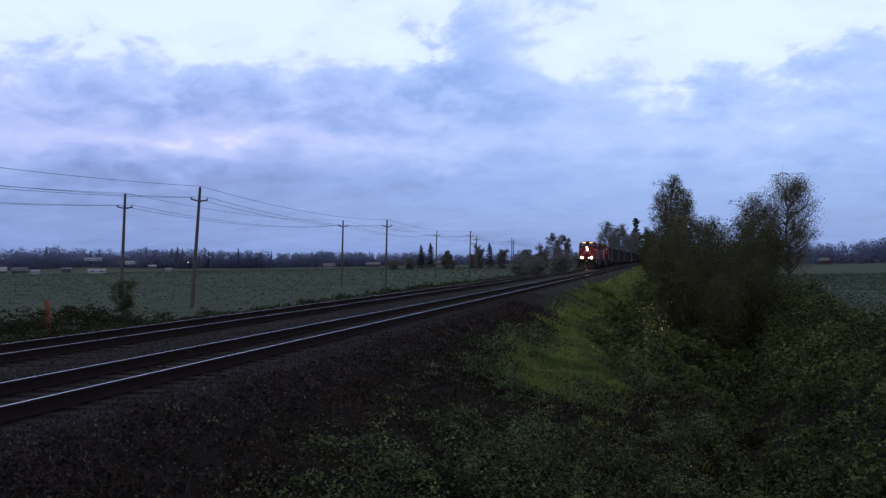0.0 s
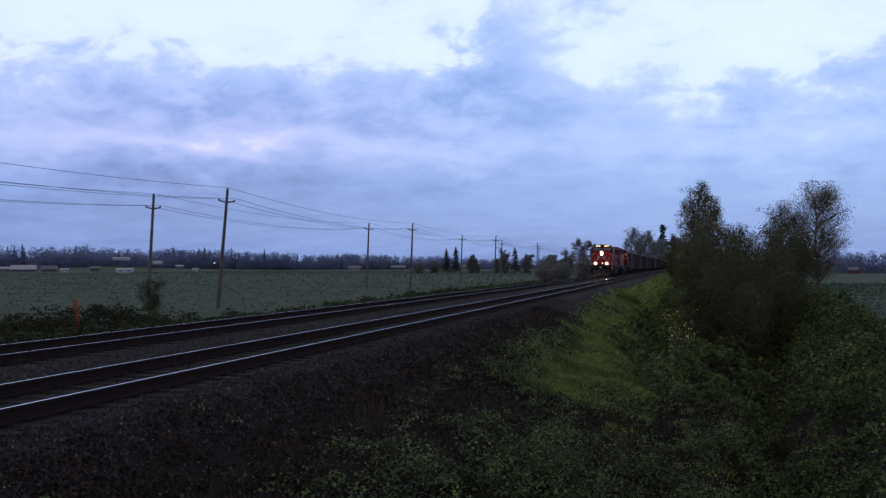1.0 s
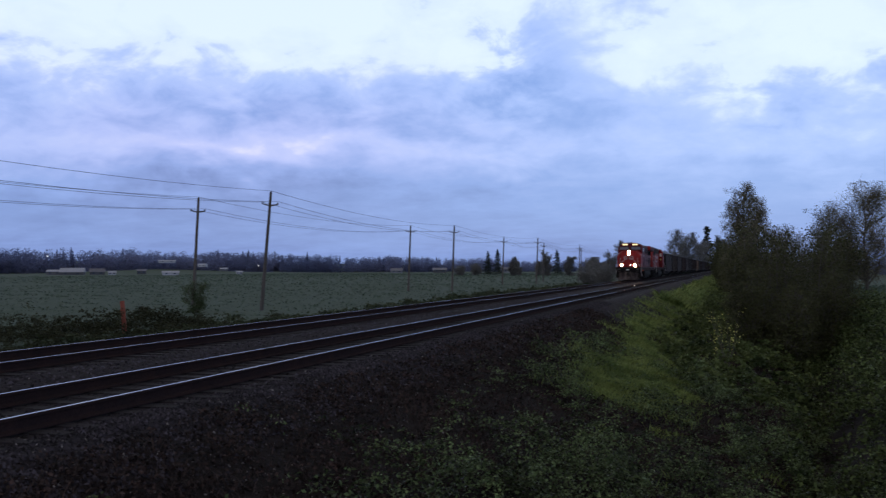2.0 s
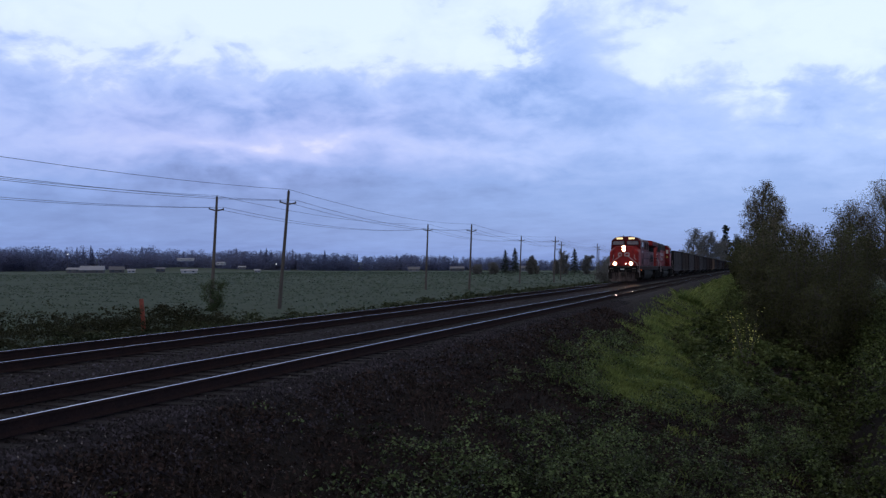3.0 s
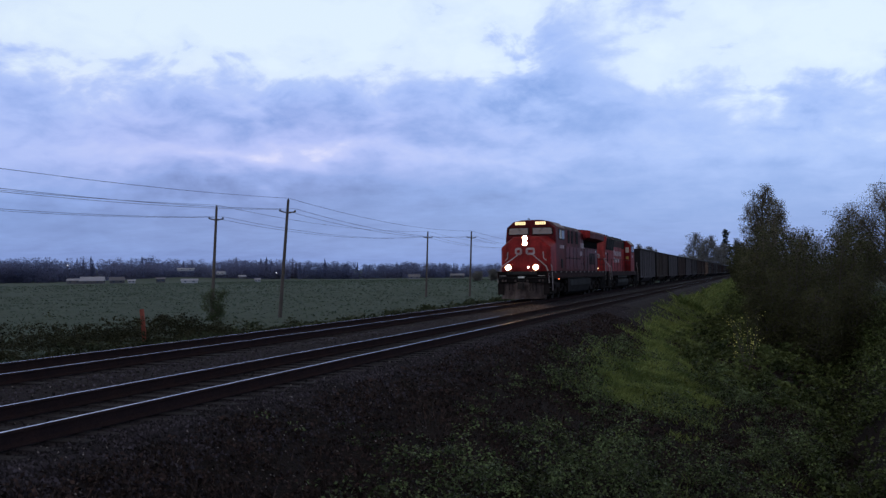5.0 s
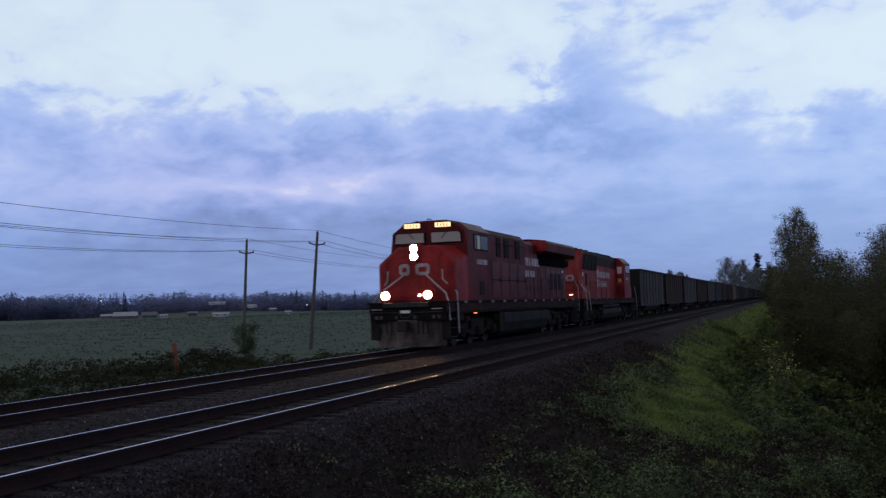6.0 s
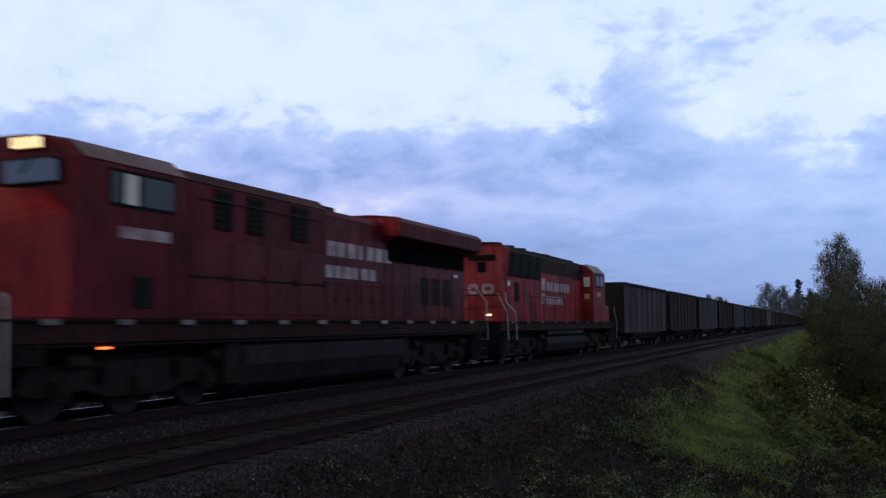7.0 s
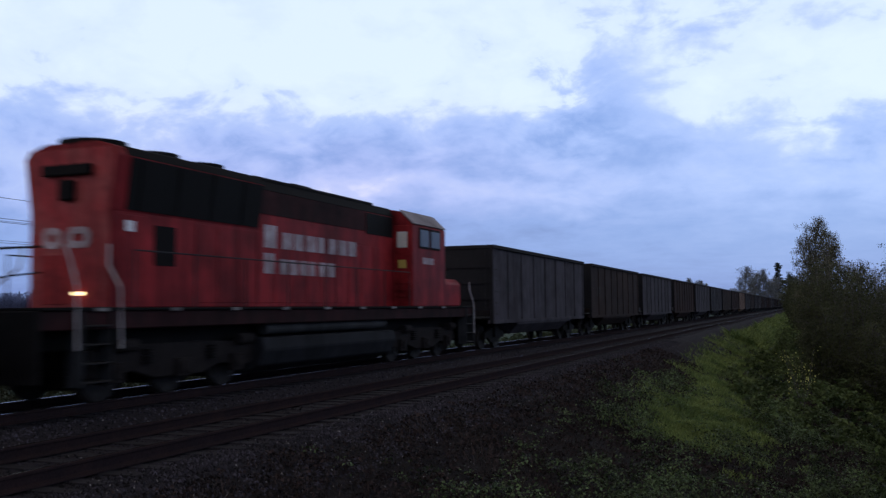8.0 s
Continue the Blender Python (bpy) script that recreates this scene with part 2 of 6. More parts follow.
M = dict(
    ground=ground_material(),
    stone=material("ballast_stone", (0.023, 0.0215, 0.030), 0.9, second=(0.007, 0.0064, 0.0084), scale=1.2, amount=0.8, grain=60, per_island=0.85, spec=0.15),
    pale_stone=material("pale_ballast_stone", (0.17, 0.16, 0.17), 0.85, second=(0.09, 0.085, 0.09), scale=6, grain=60, per_island=0.6, spec=0.2),
    mid_stone=material("lavender_grey_stone", (0.047, 0.043, 0.060), 0.9, second=(0.025, 0.0225, 0.029), scale=4, grain=60, per_island=0.7, spec=0.15),
    rail_top=material("polished_rail", (0.70, 0.66, 0.63), 0.14, 1.0, second=(0.58, 0.53, 0.51), scale=2, grain=20, bump=0.0, stretch=(1, 0.05, 1)),
    rail_dull=material("dull_rail", (0.62, 0.55, 0.53), 0.17, 1.0, second=(0.46, 0.39, 0.37), scale=2, grain=20, bump=0.0, stretch=(1, 0.05, 1)),
    rail_side=material("rusty_rail", (0.021, 0.0148, 0.0165), 0.95, 0.0, second=(0.036, 0.021, 0.0200), scale=3, bump=0.2, spec=0.02),
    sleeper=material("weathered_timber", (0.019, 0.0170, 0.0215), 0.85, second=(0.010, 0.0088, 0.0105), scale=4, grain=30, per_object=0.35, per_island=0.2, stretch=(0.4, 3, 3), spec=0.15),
    steel=material("worn_steel", (0.024, 0.021, 0.020), 0.7, 0.3, second=(0.013, 0.010, 0.010), scale=6, spec=0.2),
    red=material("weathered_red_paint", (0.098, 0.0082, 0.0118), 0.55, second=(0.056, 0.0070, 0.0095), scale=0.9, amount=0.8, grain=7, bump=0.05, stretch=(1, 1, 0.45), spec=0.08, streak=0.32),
    # red for front-facing parts, with the light from ahead put into the colour
    red_bright=material("front_lit_red_paint", (0.25, 0.0175, 0.0185), 0.45, second=(0.15, 0.0135, 0.015), scale=1.4, amount=0.8, grain=9, bump=0.05, spec=0.1, streak=0.32),
    red_faded=material("faded_red_paint", (0.255, 0.0170, 0.0200), 0.5, second=(0.110, 0.0100, 0.0118), scale=0.8, amount=0.9, grain=5, bump=0.05, stretch=(1, 1, 0.5), spec=0.08, streak=0.42),
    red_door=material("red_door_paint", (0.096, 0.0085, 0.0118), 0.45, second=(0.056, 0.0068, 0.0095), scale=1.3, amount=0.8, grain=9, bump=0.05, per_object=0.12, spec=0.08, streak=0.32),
    roof=material("sooty_roof_paint", (0.058, 0.013, 0.0145), 0.7, second=(0.026, 0.013, 0.014), scale=1.1, amount=0.9, grain=12, bump=0.05, spec=0.15),
    black=material("black_underframe", (0.0055, 0.005, 0.0055), 0.75, second=(0.013, 0.011, 0.0105), scale=2.5, amount=0.8, grain=25, spec=0.07),
    grime=material("dusty_grey_paint", (0.036, 0.036, 0.039), 0.75, second=(0.016, 0.015, 0.015), scale=2.0, amount=0.8, grain=20, stretch=(1, 1, 0.4), spec=0.15, streak=0.3),
    grille=material("dark_grille", (0.005, 0.0048, 0.005), 0.7, second=(0.010, 0.009, 0.0092), scale=1.5, grain=60, bump=0.5, spec=0.1),
    rail_white=material("dirty_white_paint", (0.42, 0.38, 0.39), 0.6, second=(0.20, 0.165, 0.165), scale=4, amount=0.8, grain=30, bump=0.03),
    reflect=material("sooty_reflective_tape", (0.19, 0.165, 0.16), 0.6, second=(0.07, 0.058, 0.058), scale=5, amount=0.9, grain=30, bump=0.03, per_object=0.4),
    white=material("white_paint", (0.72, 0.72, 0.74), 0.5, second=(0.45, 0.42, 0.42), scale=4, amount=0.6, grain=30, bump=0.03),
    letter=material("weathered_white_lettering", (0.37, 0.31, 0.325), 0.55, second=(0.20, 0.085, 0.092), scale=3.5, amount=0.8, grain=25, bump=0.03, streak=0.35),
    yellow=material("yellow_paint", (0.55, 0.42, 0.08), 0.5, second=(0.3, 0.2, 0.05)),
    # blue base colour helps out the sky's reflection
    glass=material("sky_tinted_glass", (0.03, 0.048, 0.085), 0.08, 0.0, second=(0.045, 0.066, 0.105), scale=2, bump=0.0, spec=0.6),
    dim_glass=material("dim_side_glass", (0.02, 0.022, 0.026), 0.2, 0.0, second=(0.03, 0.033, 0.038), scale=2, bump=0.0, spec=0.3),
    blind=material("pale_window_blind", (0.62, 0.58, 0.50), 0.6, second=(0.5, 0.46, 0.4)),
    lamp=material("headlight_glow", (0.9, 0.85, 0.75), 0.3, emit=(1.0, 0.56, 0.27), emit_strength=300.0, bump=0),
    board=material("number_board_glow", (0.5, 0.45, 0.35), 0.3, emit=(1.0, 0.74, 0.36), emit_strength=1.5, bump=0),
    amber=material("amber_glow", (0.5, 0.12, 0.05), 0.3, emit=(1.0, 0.16, 0.04), emit_strength=3.0, bump=0),
    step_lamp=material("step_lamp_glow", (0.8, 0.7, 0.4), 0.3, emit=(1.0, 0.80, 0.42), emit_strength=3.0, bump=0),
    platform_lamp=material("white_lamp_glow", (0.9, 0.9, 0.9), 0.3, emit=(1.0, 0.92, 0.85), emit_strength=14.0, bump=0),
    car_grey=material("grey_car_steel", (0.061, 0.053, 0.062), 0.8, 0.0, second=(0.037, 0.031, 0.035), scale=0.8, amount=0.9, grain=9, stretch=(1, 1, 0.3), spec=0.1, streak=0.35),
    car_brown=material("brown_car_steel", (0.026, 0.0175, 0.0165), 0.85, second=(0.038, 0.0235, 0.0195), scale=0.9, amount=0.8, grain=9, stretch=(1, 1, 0.3), spec=0.1, streak=0.35),
    car_rust=material("rusty_car_steel", (0.034, 0.016, 0.013), 0.85, second=(0.018, 0.011, 0.0105), scale=0.9, amount=0.8, grain=9, stretch=(1, 1, 0.3), spec=0.1, streak=0.35),
    car_dark=material("dark_grey_car_steel", (0.037, 0.033, 0.039), 0.8, second=(0.022, 0.0190, 0.0215), scale=0.9, amount=0.9, grain=9, stretch=(1, 1, 0.3), spec=0.1, streak=0.35),
    chord=material("sooty_top_chord", (0.016, 0.014, 0.015), 0.8, second=(0.026, 0.023, 0.024), scale=1.5, grain=14, spec=0.1),
    # red roof paint made paler: sky sheen put into the colour
    roof_edge=material("red_roof_sky_sheen", (0.17, 0.115, 0.125), 0.6, second=(0.10, 0.060, 0.066), scale=1.1, amount=0.9, grain=12, bump=0.05, spec=0.3),
    truck_iron=material("dirty_truck_iron", (0.021, 0.017, 0.0165), 0.85, second=(0.010, 0.008, 0.008), scale=2.2, amount=0.9, grain=18, spec=0.08),
    tank=material("dusty_black_tank_paint", (0.019, 0.0195, 0.023), 0.75, second=(0.010, 0.0098, 0.011), scale=1.6, amount=0.8, grain=16, stretch=(1, 1, 0.4), spec=0.1, streak=0.3),
    # near-black colour that stands for the shade in a deep recess
    void=material("painted_recess_shade", (0.003, 0.0028, 0.003), 0.9, second=(0.002, 0.002, 0.002), spec=0.02, bump=0),
    # bright metal for flared rims, added to give the lamps a halo
    chrome=material("lamp_reflector", (0.45, 0.43, 0.40), 0.4, 1.0, second=(0.36, 0.34, 0.32), scale=8, bump=0),
    soot_red=material("sooty_red_paint", (0.040, 0.010, 0.011), 0.7, second=(0.014, 0.009, 0.009), scale=1.0, amount=0.9, grain=9, bump=0.05, spec=0.08, streak=0.35),
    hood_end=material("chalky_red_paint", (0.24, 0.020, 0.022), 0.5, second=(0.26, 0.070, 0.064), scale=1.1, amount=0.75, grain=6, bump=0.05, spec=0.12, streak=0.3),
    # pale grey imitates the sky mirrored in the sloping cab roof
    cab_roof=material("cab_roof_sky_sheen", (0.20, 0.165, 0.175), 0.6, second=(0.11, 0.085, 0.09), scale=1.2, amount=0.9, grain=14, spec=0.3),
    car_tan=material("tan_car_steel", (0.15, 0.085, 0.05), 0.7, second=(0.09, 0.055, 0.04), scale=0.9, amount=0.8, grain=9, stretch=(1, 1, 0.3), spec=0.15),
    pole=material("weathered_pole_wood", (0.058, 0.05, 0.048), 0.85, second=(0.10, 0.085, 0.08), scale=2, grain=30, stretch=(4, 4, 0.5), per_object=0.15),
    wire=material("dull_wire", (0.03, 0.03, 0.034), 0.6, bump=0),
    insulator=material("dark_insulator", (0.03, 0.028, 0.03), 0.35, bump=0),
    stake=material("orange_marker_paint", (0.20, 0.038, 0.020), 0.65, second=(0.12, 0.026, 0.016), scale=5),
    bark=material("bark", (0.075, 0.065, 0.06), 0.9, second=(0.045, 0.04, 0.037), scale=5, grain=40, bump=0.4),
    bramble=material("bramble_leaf", (0.006, 0.011, 0.004), 0.5, second=(0.138, 0.192, 0.084), scale=1.5, amount=1.0, grain=9, bump=0.0, per_island=0.75, thin=0.15, spec=0.16),
    bramble_dark=material("mound_bramble_leaf", (0.010, 0.018, 0.006), 0.55, second=(0.112, 0.152, 0.054), scale=0.8, amount=0.95, grain=6, bump=0.0, per_island=0.6, thin=0.15, spec=0.14),
    weed=material("weed_leaf", (0.030, 0.041, 0.022), 0.65, second=(0.068, 0.084, 0.048), scale=0.6, amount=0.9, grain=4, bump=0.0, per_island=0.4, thin=0.2, spec=0.15),
    under=material("undergrowth_leaf", (0.030, 0.045, 0.016), 0.6, second=(0.15, 0.19, 0.068), scale=0.6, amount=0.95, grain=4, bump=0.0, per_island=0.3, thin=0.25, spec=0.15),
    litter=material("leaf_litter", (0.040, 0.025, 0.023), 0.75, second=(0.010, 0.007, 0.007), scale=1.8, amount=0.9, grain=8, bump=0.0, per_island=0.8, spec=0.2),
    # rusty steel, paled in colour for the ditch lights shining on it
    plough=material("lit_rust_stained_steel", (0.085, 0.066, 0.062), 0.8, second=(0.030, 0.022, 0.022), scale=2.2, amount=0.9, grain=14, bump=0.2, spec=0.12, streak=0.4),
    hedge=material("rank_weed_leaf", (0.021, 0.024, 0.014), 0.7, second=(0.050, 0.054, 0.030), scale=0.7, amount=0.9, grain=5, bump=0.0, per_island=0.3, thin=0.2, spec=0.1),
    bush=material("bush_leaf", (0.055, 0.078, 0.038), 0.65, second=(0.090, 0.115, 0.056), scale=1.5, grain=4, bump=0.0, per_island=0.2, thin=0.4, spec=0.1),
    sill=material("grimy_red_sill", (0.032, 0.010, 0.011), 0.75, second=(0.015, 0.009, 0.009), scale=1.5, amount=0.9, grain=20, spec=0.08, streak=0.3),
    dry=material("dry_stalk", (0.04, 0.024, 0.020), 0.9, second=(0.02, 0.013, 0.012), scale=2, per_island=0.5, bump=0),
    grass=material("bank_grass", (0.085, 0.130, 0.040), 0.65, second=(0.245, 0.295, 0.092), scale=0.9, amount=1.0, grain=4, bump=0.0, per_island=0.25, thin=0.35, spec=0.2),
    pasture=material("pasture_grass", (0.066, 0.096, 0.072), 0.75, second=(0.098, 0.130, 0.100), scale=0.3, amount=0.8, grain=4, bump=0.0, per_island=0.1, thin=0.3, spec=0.15),
    shrub=material("shrub_leaf", (0.082, 0.086, 0.040), 0.65, second=(0.045, 0.048, 0.026), scale=0.7, amount=0.8, grain=2, bump=0.0, per_island=0.35, thin=0.4, spec=0.12),
    # twigs greyed and lightened: distance haze put into the colour
    twig=material("hazed_bare_twigs", (0.19, 0.19, 0.185), 0.9, second=(0.13, 0.135, 0.14), scale=0.3, grain=2, bump=0.0, per_island=0.2, thin=0.5, spec=0.05),
    dark_twig=material("dark_leafing_twigs", (0.085, 0.095, 0.085), 0.9, second=(0.055, 0.064, 0.060), scale=0.3, grain=2, bump=0.0, per_island=0.2, thin=0.4, spec=0.05),
    spring=material("spring_leaf", (0.17, 0.155, 0.10), 0.65, second=(0.11, 0.10, 0.07), scale=0.6, grain=3, bump=0.0, per_island=0.3, thin=0.5, spec=0.15),
    needle=material("conifer_needles", (0.038, 0.05, 0.044), 0.7, second=(0.025, 0.034, 0.03), scale=0.6, grain=3, bump=0.0, per_island=0.4, thin=0.3, spec=0.1),
    # pale blue stands for the air between: haze painted into the leaves
    wood=material("hazed_woodland", (0.155, 0.190, 0.320), 0.95, second=(0.20, 0.212, 0.33), scale=0.012, amount=0.9, grain=0.05, bump=0.0, per_island=0.04, thin=0.85, spec=0.05),
    petal=material("pale_yellow_leaf", (0.66, 0.63, 0.19), 0.7, second=(0.5, 0.5, 0.14), bump=0, per_island=0.2, thin=0.25, spec=0.15),
    house_wall=material("pale_siding", (0.10, 0.105, 0.125), 0.8, second=(0.075, 0.08, 0.095), scale=0.6, per_object=0.6),
    barn_red=material("red_barn_boards", (0.10, 0.02, 0.022), 0.8, scale=0.6),
    white_wall=material("white_siding", (0.34, 0.36, 0.42), 0.7, second=(0.24, 0.26, 0.31), scale=0.4),
    white_roof=material("white_sheet_roof", (0.30, 0.325, 0.40), 0.6, second=(0.22, 0.24, 0.30), scale=0.3),
    house_roof=material("metal_roof", (0.13, 0.137, 0.17), 0.7, second=(0.10, 0.106, 0.135), scale=0.5, per_object=0.4),
    lamp_far=material("yard_lamp_glow", (0.9, 0.9, 0.9), 0.3, emit=(0.9, 0.95, 1.0), emit_strength=2.0, bump=0),
)


# ---------------------------------------------------------------- mesh helpers
def box(bm, x0, x1, y0, y1, z0, z1):
    v = [bm.verts.new((x, y, z)) for z in (z0, z1) for y in (y0, y1) for x in (x0, x1)]
    for f in ((0, 2, 3, 1), (4, 5, 7, 6), (0, 1, 5, 4), (2, 6, 7, 3), (0, 4, 6, 2), (1, 3, 7, 5)):
        bm.faces.new([v[i] for i in f])


def loft(bm, rings):
    """A closed solid through rings of points, each ring with the same count."""
    rows = [[bm.verts.new(p) for p in ring] for ring in rings]
    n = len(rows[0])
    for a, b in zip(rows, rows[1:]):
        for i in range(n):
            bm.faces.new((a[i], a[(i + 1) % n], b[(i + 1) % n], b[i]))
    bm.faces.new(rows[0][::-1])
    bm.faces.new(rows[-1])


def section(half, y):
    """A symmetric cross-section at y from (x, z) points of its right half, bottom to top."""
    return [(x, y, z) for x, z in half] + [(-x, y, z) for x, z in reversed(half) if x > 1e-6]


def cyl(bm, p, q, r, n=10, r2=None):
    p, q = Vector(p), Vector(q)
    d = (q - p).normalized()
    a = d.orthogonal().normalized()
    b = d.cross(a)
    r2 = r if r2 is None else r2
    loft(bm, [[c + (a * math.cos(2 * math.pi * i / n) + b * math.sin(2 * math.pi * i / n)) * s for i in range(n)] for c, s in ((p, r), (q, r2))])


def tube(bm, pts, r, n=6):
    for p, q in zip(pts, pts[1:]):
        cyl(bm, p, q, r, n)


def finish(bm, bevel=0.0, segs=1):
    bmesh.ops.recalc_face_normals(bm, faces=bm.faces)
    if bevel:
        bmesh.ops.bevel(bm, geom=[e for e in bm.edges if len(e.link_faces) == 2 and e.calc_face_angle(0) > 0.5],
                        offset=bevel, segments=segs, affect="EDGES", clamp_overlap=True)


def part(name, bm, mat, parent=None, label="", bevel=0.0, segs=1):
    finish(bm, bevel, segs)
    me = bpy.data.meshes.new(name)
    bm.to_mesh(me)
    bm.free()
    me.materials.append(mat)
    ob = new(name, me)
    if parent:
        ob.parent = parent
    return tagged(ob, label)


def boxpart(name, dims, mat, parent=None, label="", bevel=0.01):
    bm = bmesh.new()
    box(bm, *dims)
    return part(name, bm, mat, parent, label, bevel)


def tubepart(name, pts, r, mat, parent=None, label="", n=6):
    bm = bmesh.new()
    tube(bm, pts, r, n)
    return part(name, bm, mat, parent, label)


def shared(name, ob, m, parent):
    """Another piece on the same mesh."""
    o = new(name, ob.data)
    o.parent, o.matrix_basis = parent, m
    return o


def mesh_np(name, V, F, mat, parent=None):
    """A mesh from arrays: V (n, 3), F (m, 3 or 4)."""
    V, F = np.asarray(V, np.float32), np.asarray(F, np.int32)
    k = F.shape[1]
    me = bpy.data.meshes.new(name)
    me.vertices.add(len(V))
    me.vertices.foreach_set("co", V.ravel())
    me.loops.add(F.size)
    me.loops.foreach_set("vertex_index", F.ravel())
    me.polygons.add(len(F))
    me.polygons.foreach_set("loop_start", np.arange(0, F.size, k, dtype=np.int32))
    me.update(calc_edges=True)
    me.materials.append(mat)
    ob = new(name, me)
    if parent:
        ob.parent = parent
    return ob


def unit(v):
    return v / (np.linalg.norm(v, axis=-1, keepdims=True) + 1e-9)


def leaf_arrays(P, size, up=0.5, long=1.5, fold=0.25):
    """A folded leaf of four corners at each point. up: how far the leaves face the sky."""
    n = len(P)
    nor = unit(rng.normal(size=(n, 3)) * (1 - up) + np.array([0, 0, 1]) * up * 1.3)
    a = unit(np.cross(nor, rng.normal(size=(n, 3))))
    b = np.cross(nor, a)
    s = (np.broadcast_to(size, n) * rng.uniform(0.6, 1.35, n))[:, None]
    V = np.stack([P - a * s * long / 2, P + b * s / 2 + nor * s * fold, P + a * s * long / 2, P - b * s / 2 + nor * s * fold], 1).reshape(-1, 3)
    i = np.arange(n)[:, None] * 4
    F = np.concatenate([i + [0, 1, 2], i + [0, 2, 3]], 1).reshape(-1, 3)
    return V, F


def wave(x, y, scale, seed):
    """Smooth wandering values, about -1 to 1, with no direction of their own."""
    x, y = np.asarray(x, float), np.asarray(y, float)
    out = 0.0
    for octave, (size, amp) in enumerate(((0.55, 1.0), (0.25, 0.45))):
        c, d = math.cos(seed + octave), math.sin(seed + octave)
        u, v = (x * c - y * d) / (scale * size), (x * d + y * c) / (scale * size)
        i, j = np.floor(u), np.floor(v)
        fu, fv = u - i, v - j
        fu, fv = fu * fu * (3 - 2 * fu), fv * fv * (3 - 2 * fv)
        i, j = i.astype(np.int64), j.astype(np.int64)

        def corner(a, b):
            h = ((i + a) * 374761393 + (j + b) * 668265263 + (seed * 7 + octave) * 974634777) & 0xFFFFFFFF
            h = ((h ^ (h >> 13)) * 1274126177) & 0xFFFFFFFF
            return ((h ^ (h >> 16)) & 0xFFFF) / 32767.5 - 1.0

        low = corner(0, 0) * (1 - fu) + corner(1, 0) * fu
        high = corner(0, 1) * (1 - fu) + corner(1, 1) * fu
        out = out + amp * (low * (1 - fv) + high * fv)
    return out * 1.25


# ---------------------------------------------------------------- the ground
PROFILE_X = np.array([-4000, -34, -27.5, -22, -18.0, -15.2, -14.2, -10.9, -10.2, -9.6, -6.4, -5.9, -4.0, -2.2, -0.3, 0.8, 1.4, 1.9, 2.7, 4.0, 5.4, 7.4, 8.6, 10.0, 4000])
PROFILE_Z = np.array([-1.8, -1.8, -1.55, -1.40, -1.2, -0.33, -0.20, -0.195, -0.31, -0.195, -0.20, -0.35, -1.25, -1.95, -2.55, -2.95, -3.35, -3.25, -2.35, -1.75, -1.60, -1.52, -1.70, -1.85, -1.85])


def ditch_shift(x, y):
    """How far the ditch has drawn away from the track at y."""
    return np.clip((y - 17) * 0.070, 0, 2.6) * np.clip((x + 1.5) / 2.5, 0, 1) * np.clip((8.5 - x) / 3.0, 0, 1)


def ground_z(x, y):
    x, y = np.asarray(x, float), np.asarray(y, float)
    z = np.interp(x - ditch_shift(x, y), PROFILE_X, PROFILE_Z)
    off = np.clip((np.abs(x + 10.2) - 5.2) / 3.0, 0, 1)
    z = z + off * (0.10 * wave(x, y, 4.0, 3) + 0.05 * wave(x, y, 1.3, 4)) * np.clip(1.6 - np.abs(y) / 400, 0.2, 1)
    # the ground climbs to the roadside where the camera stands
    f = np.clip((5.5 - y) / 4.5, 0, 1) * np.clip((x + 5.6) / 1.5, 0, 1)
    f = f * f * (3 - 2 * f)
    z = z * (1 - f) + np.maximum(z, -0.1) * f
    # a low wooded rise far beyond the pasture
    d = np.hypot(x, y)
    az = np.degrees(np.arctan2(-x, y))
    hill = np.clip((d - 880) / 260, 0, 1) ** 2 * (4 + 10 * np.clip((az - 8) / 25, 0, 1))
    knoll = 9.5 * np.exp(-((az - 32.9) / 2.4) ** 2 - ((d - 856) / 30) ** 2)
    return z + (hill + knoll) * (np.abs(x + 10) > 40)


def build_ground():
    xs = np.unique(np.concatenate([PROFILE_X, np.arange(-16, 14, 0.4), np.arange(-60, -16, 1.5), np.arange(14, 60, 2.5),
                                   -60 - np.geomspace(3, 3900, 40), 60 + np.geomspace(3, 3900, 36)]))
    ys = np.unique(np.concatenate([np.arange(-30, 70, 0.6), np.arange(70, 200, 3), 200 + np.geomspace(4, 3800, 50), -30 - np.geomspace(3, 600, 14)]))
    X, Y = np.meshgrid(xs, ys)
    V = np.stack([X, Y, ground_z(X, Y)], -1).reshape(-1, 3)
    n, m = len(xs), len(ys)
    i = (np.arange(m - 1)[:, None] * n + np.arange(n - 1)[None]).reshape(-1, 1)
    F = i + np.array([[0, 1, n + 1, n]])
    ob = mesh_np("ground", V, F, M["ground"])
    ob.data.polygons.foreach_set("use_smooth", np.ones(len(F), bool))
    tagged(ob, "open pasture with gravel ballast banks and a ditch", "ground", kind="structure")


build_ground()


def at_ground(x, y):
    return float(ground_z(x, y))


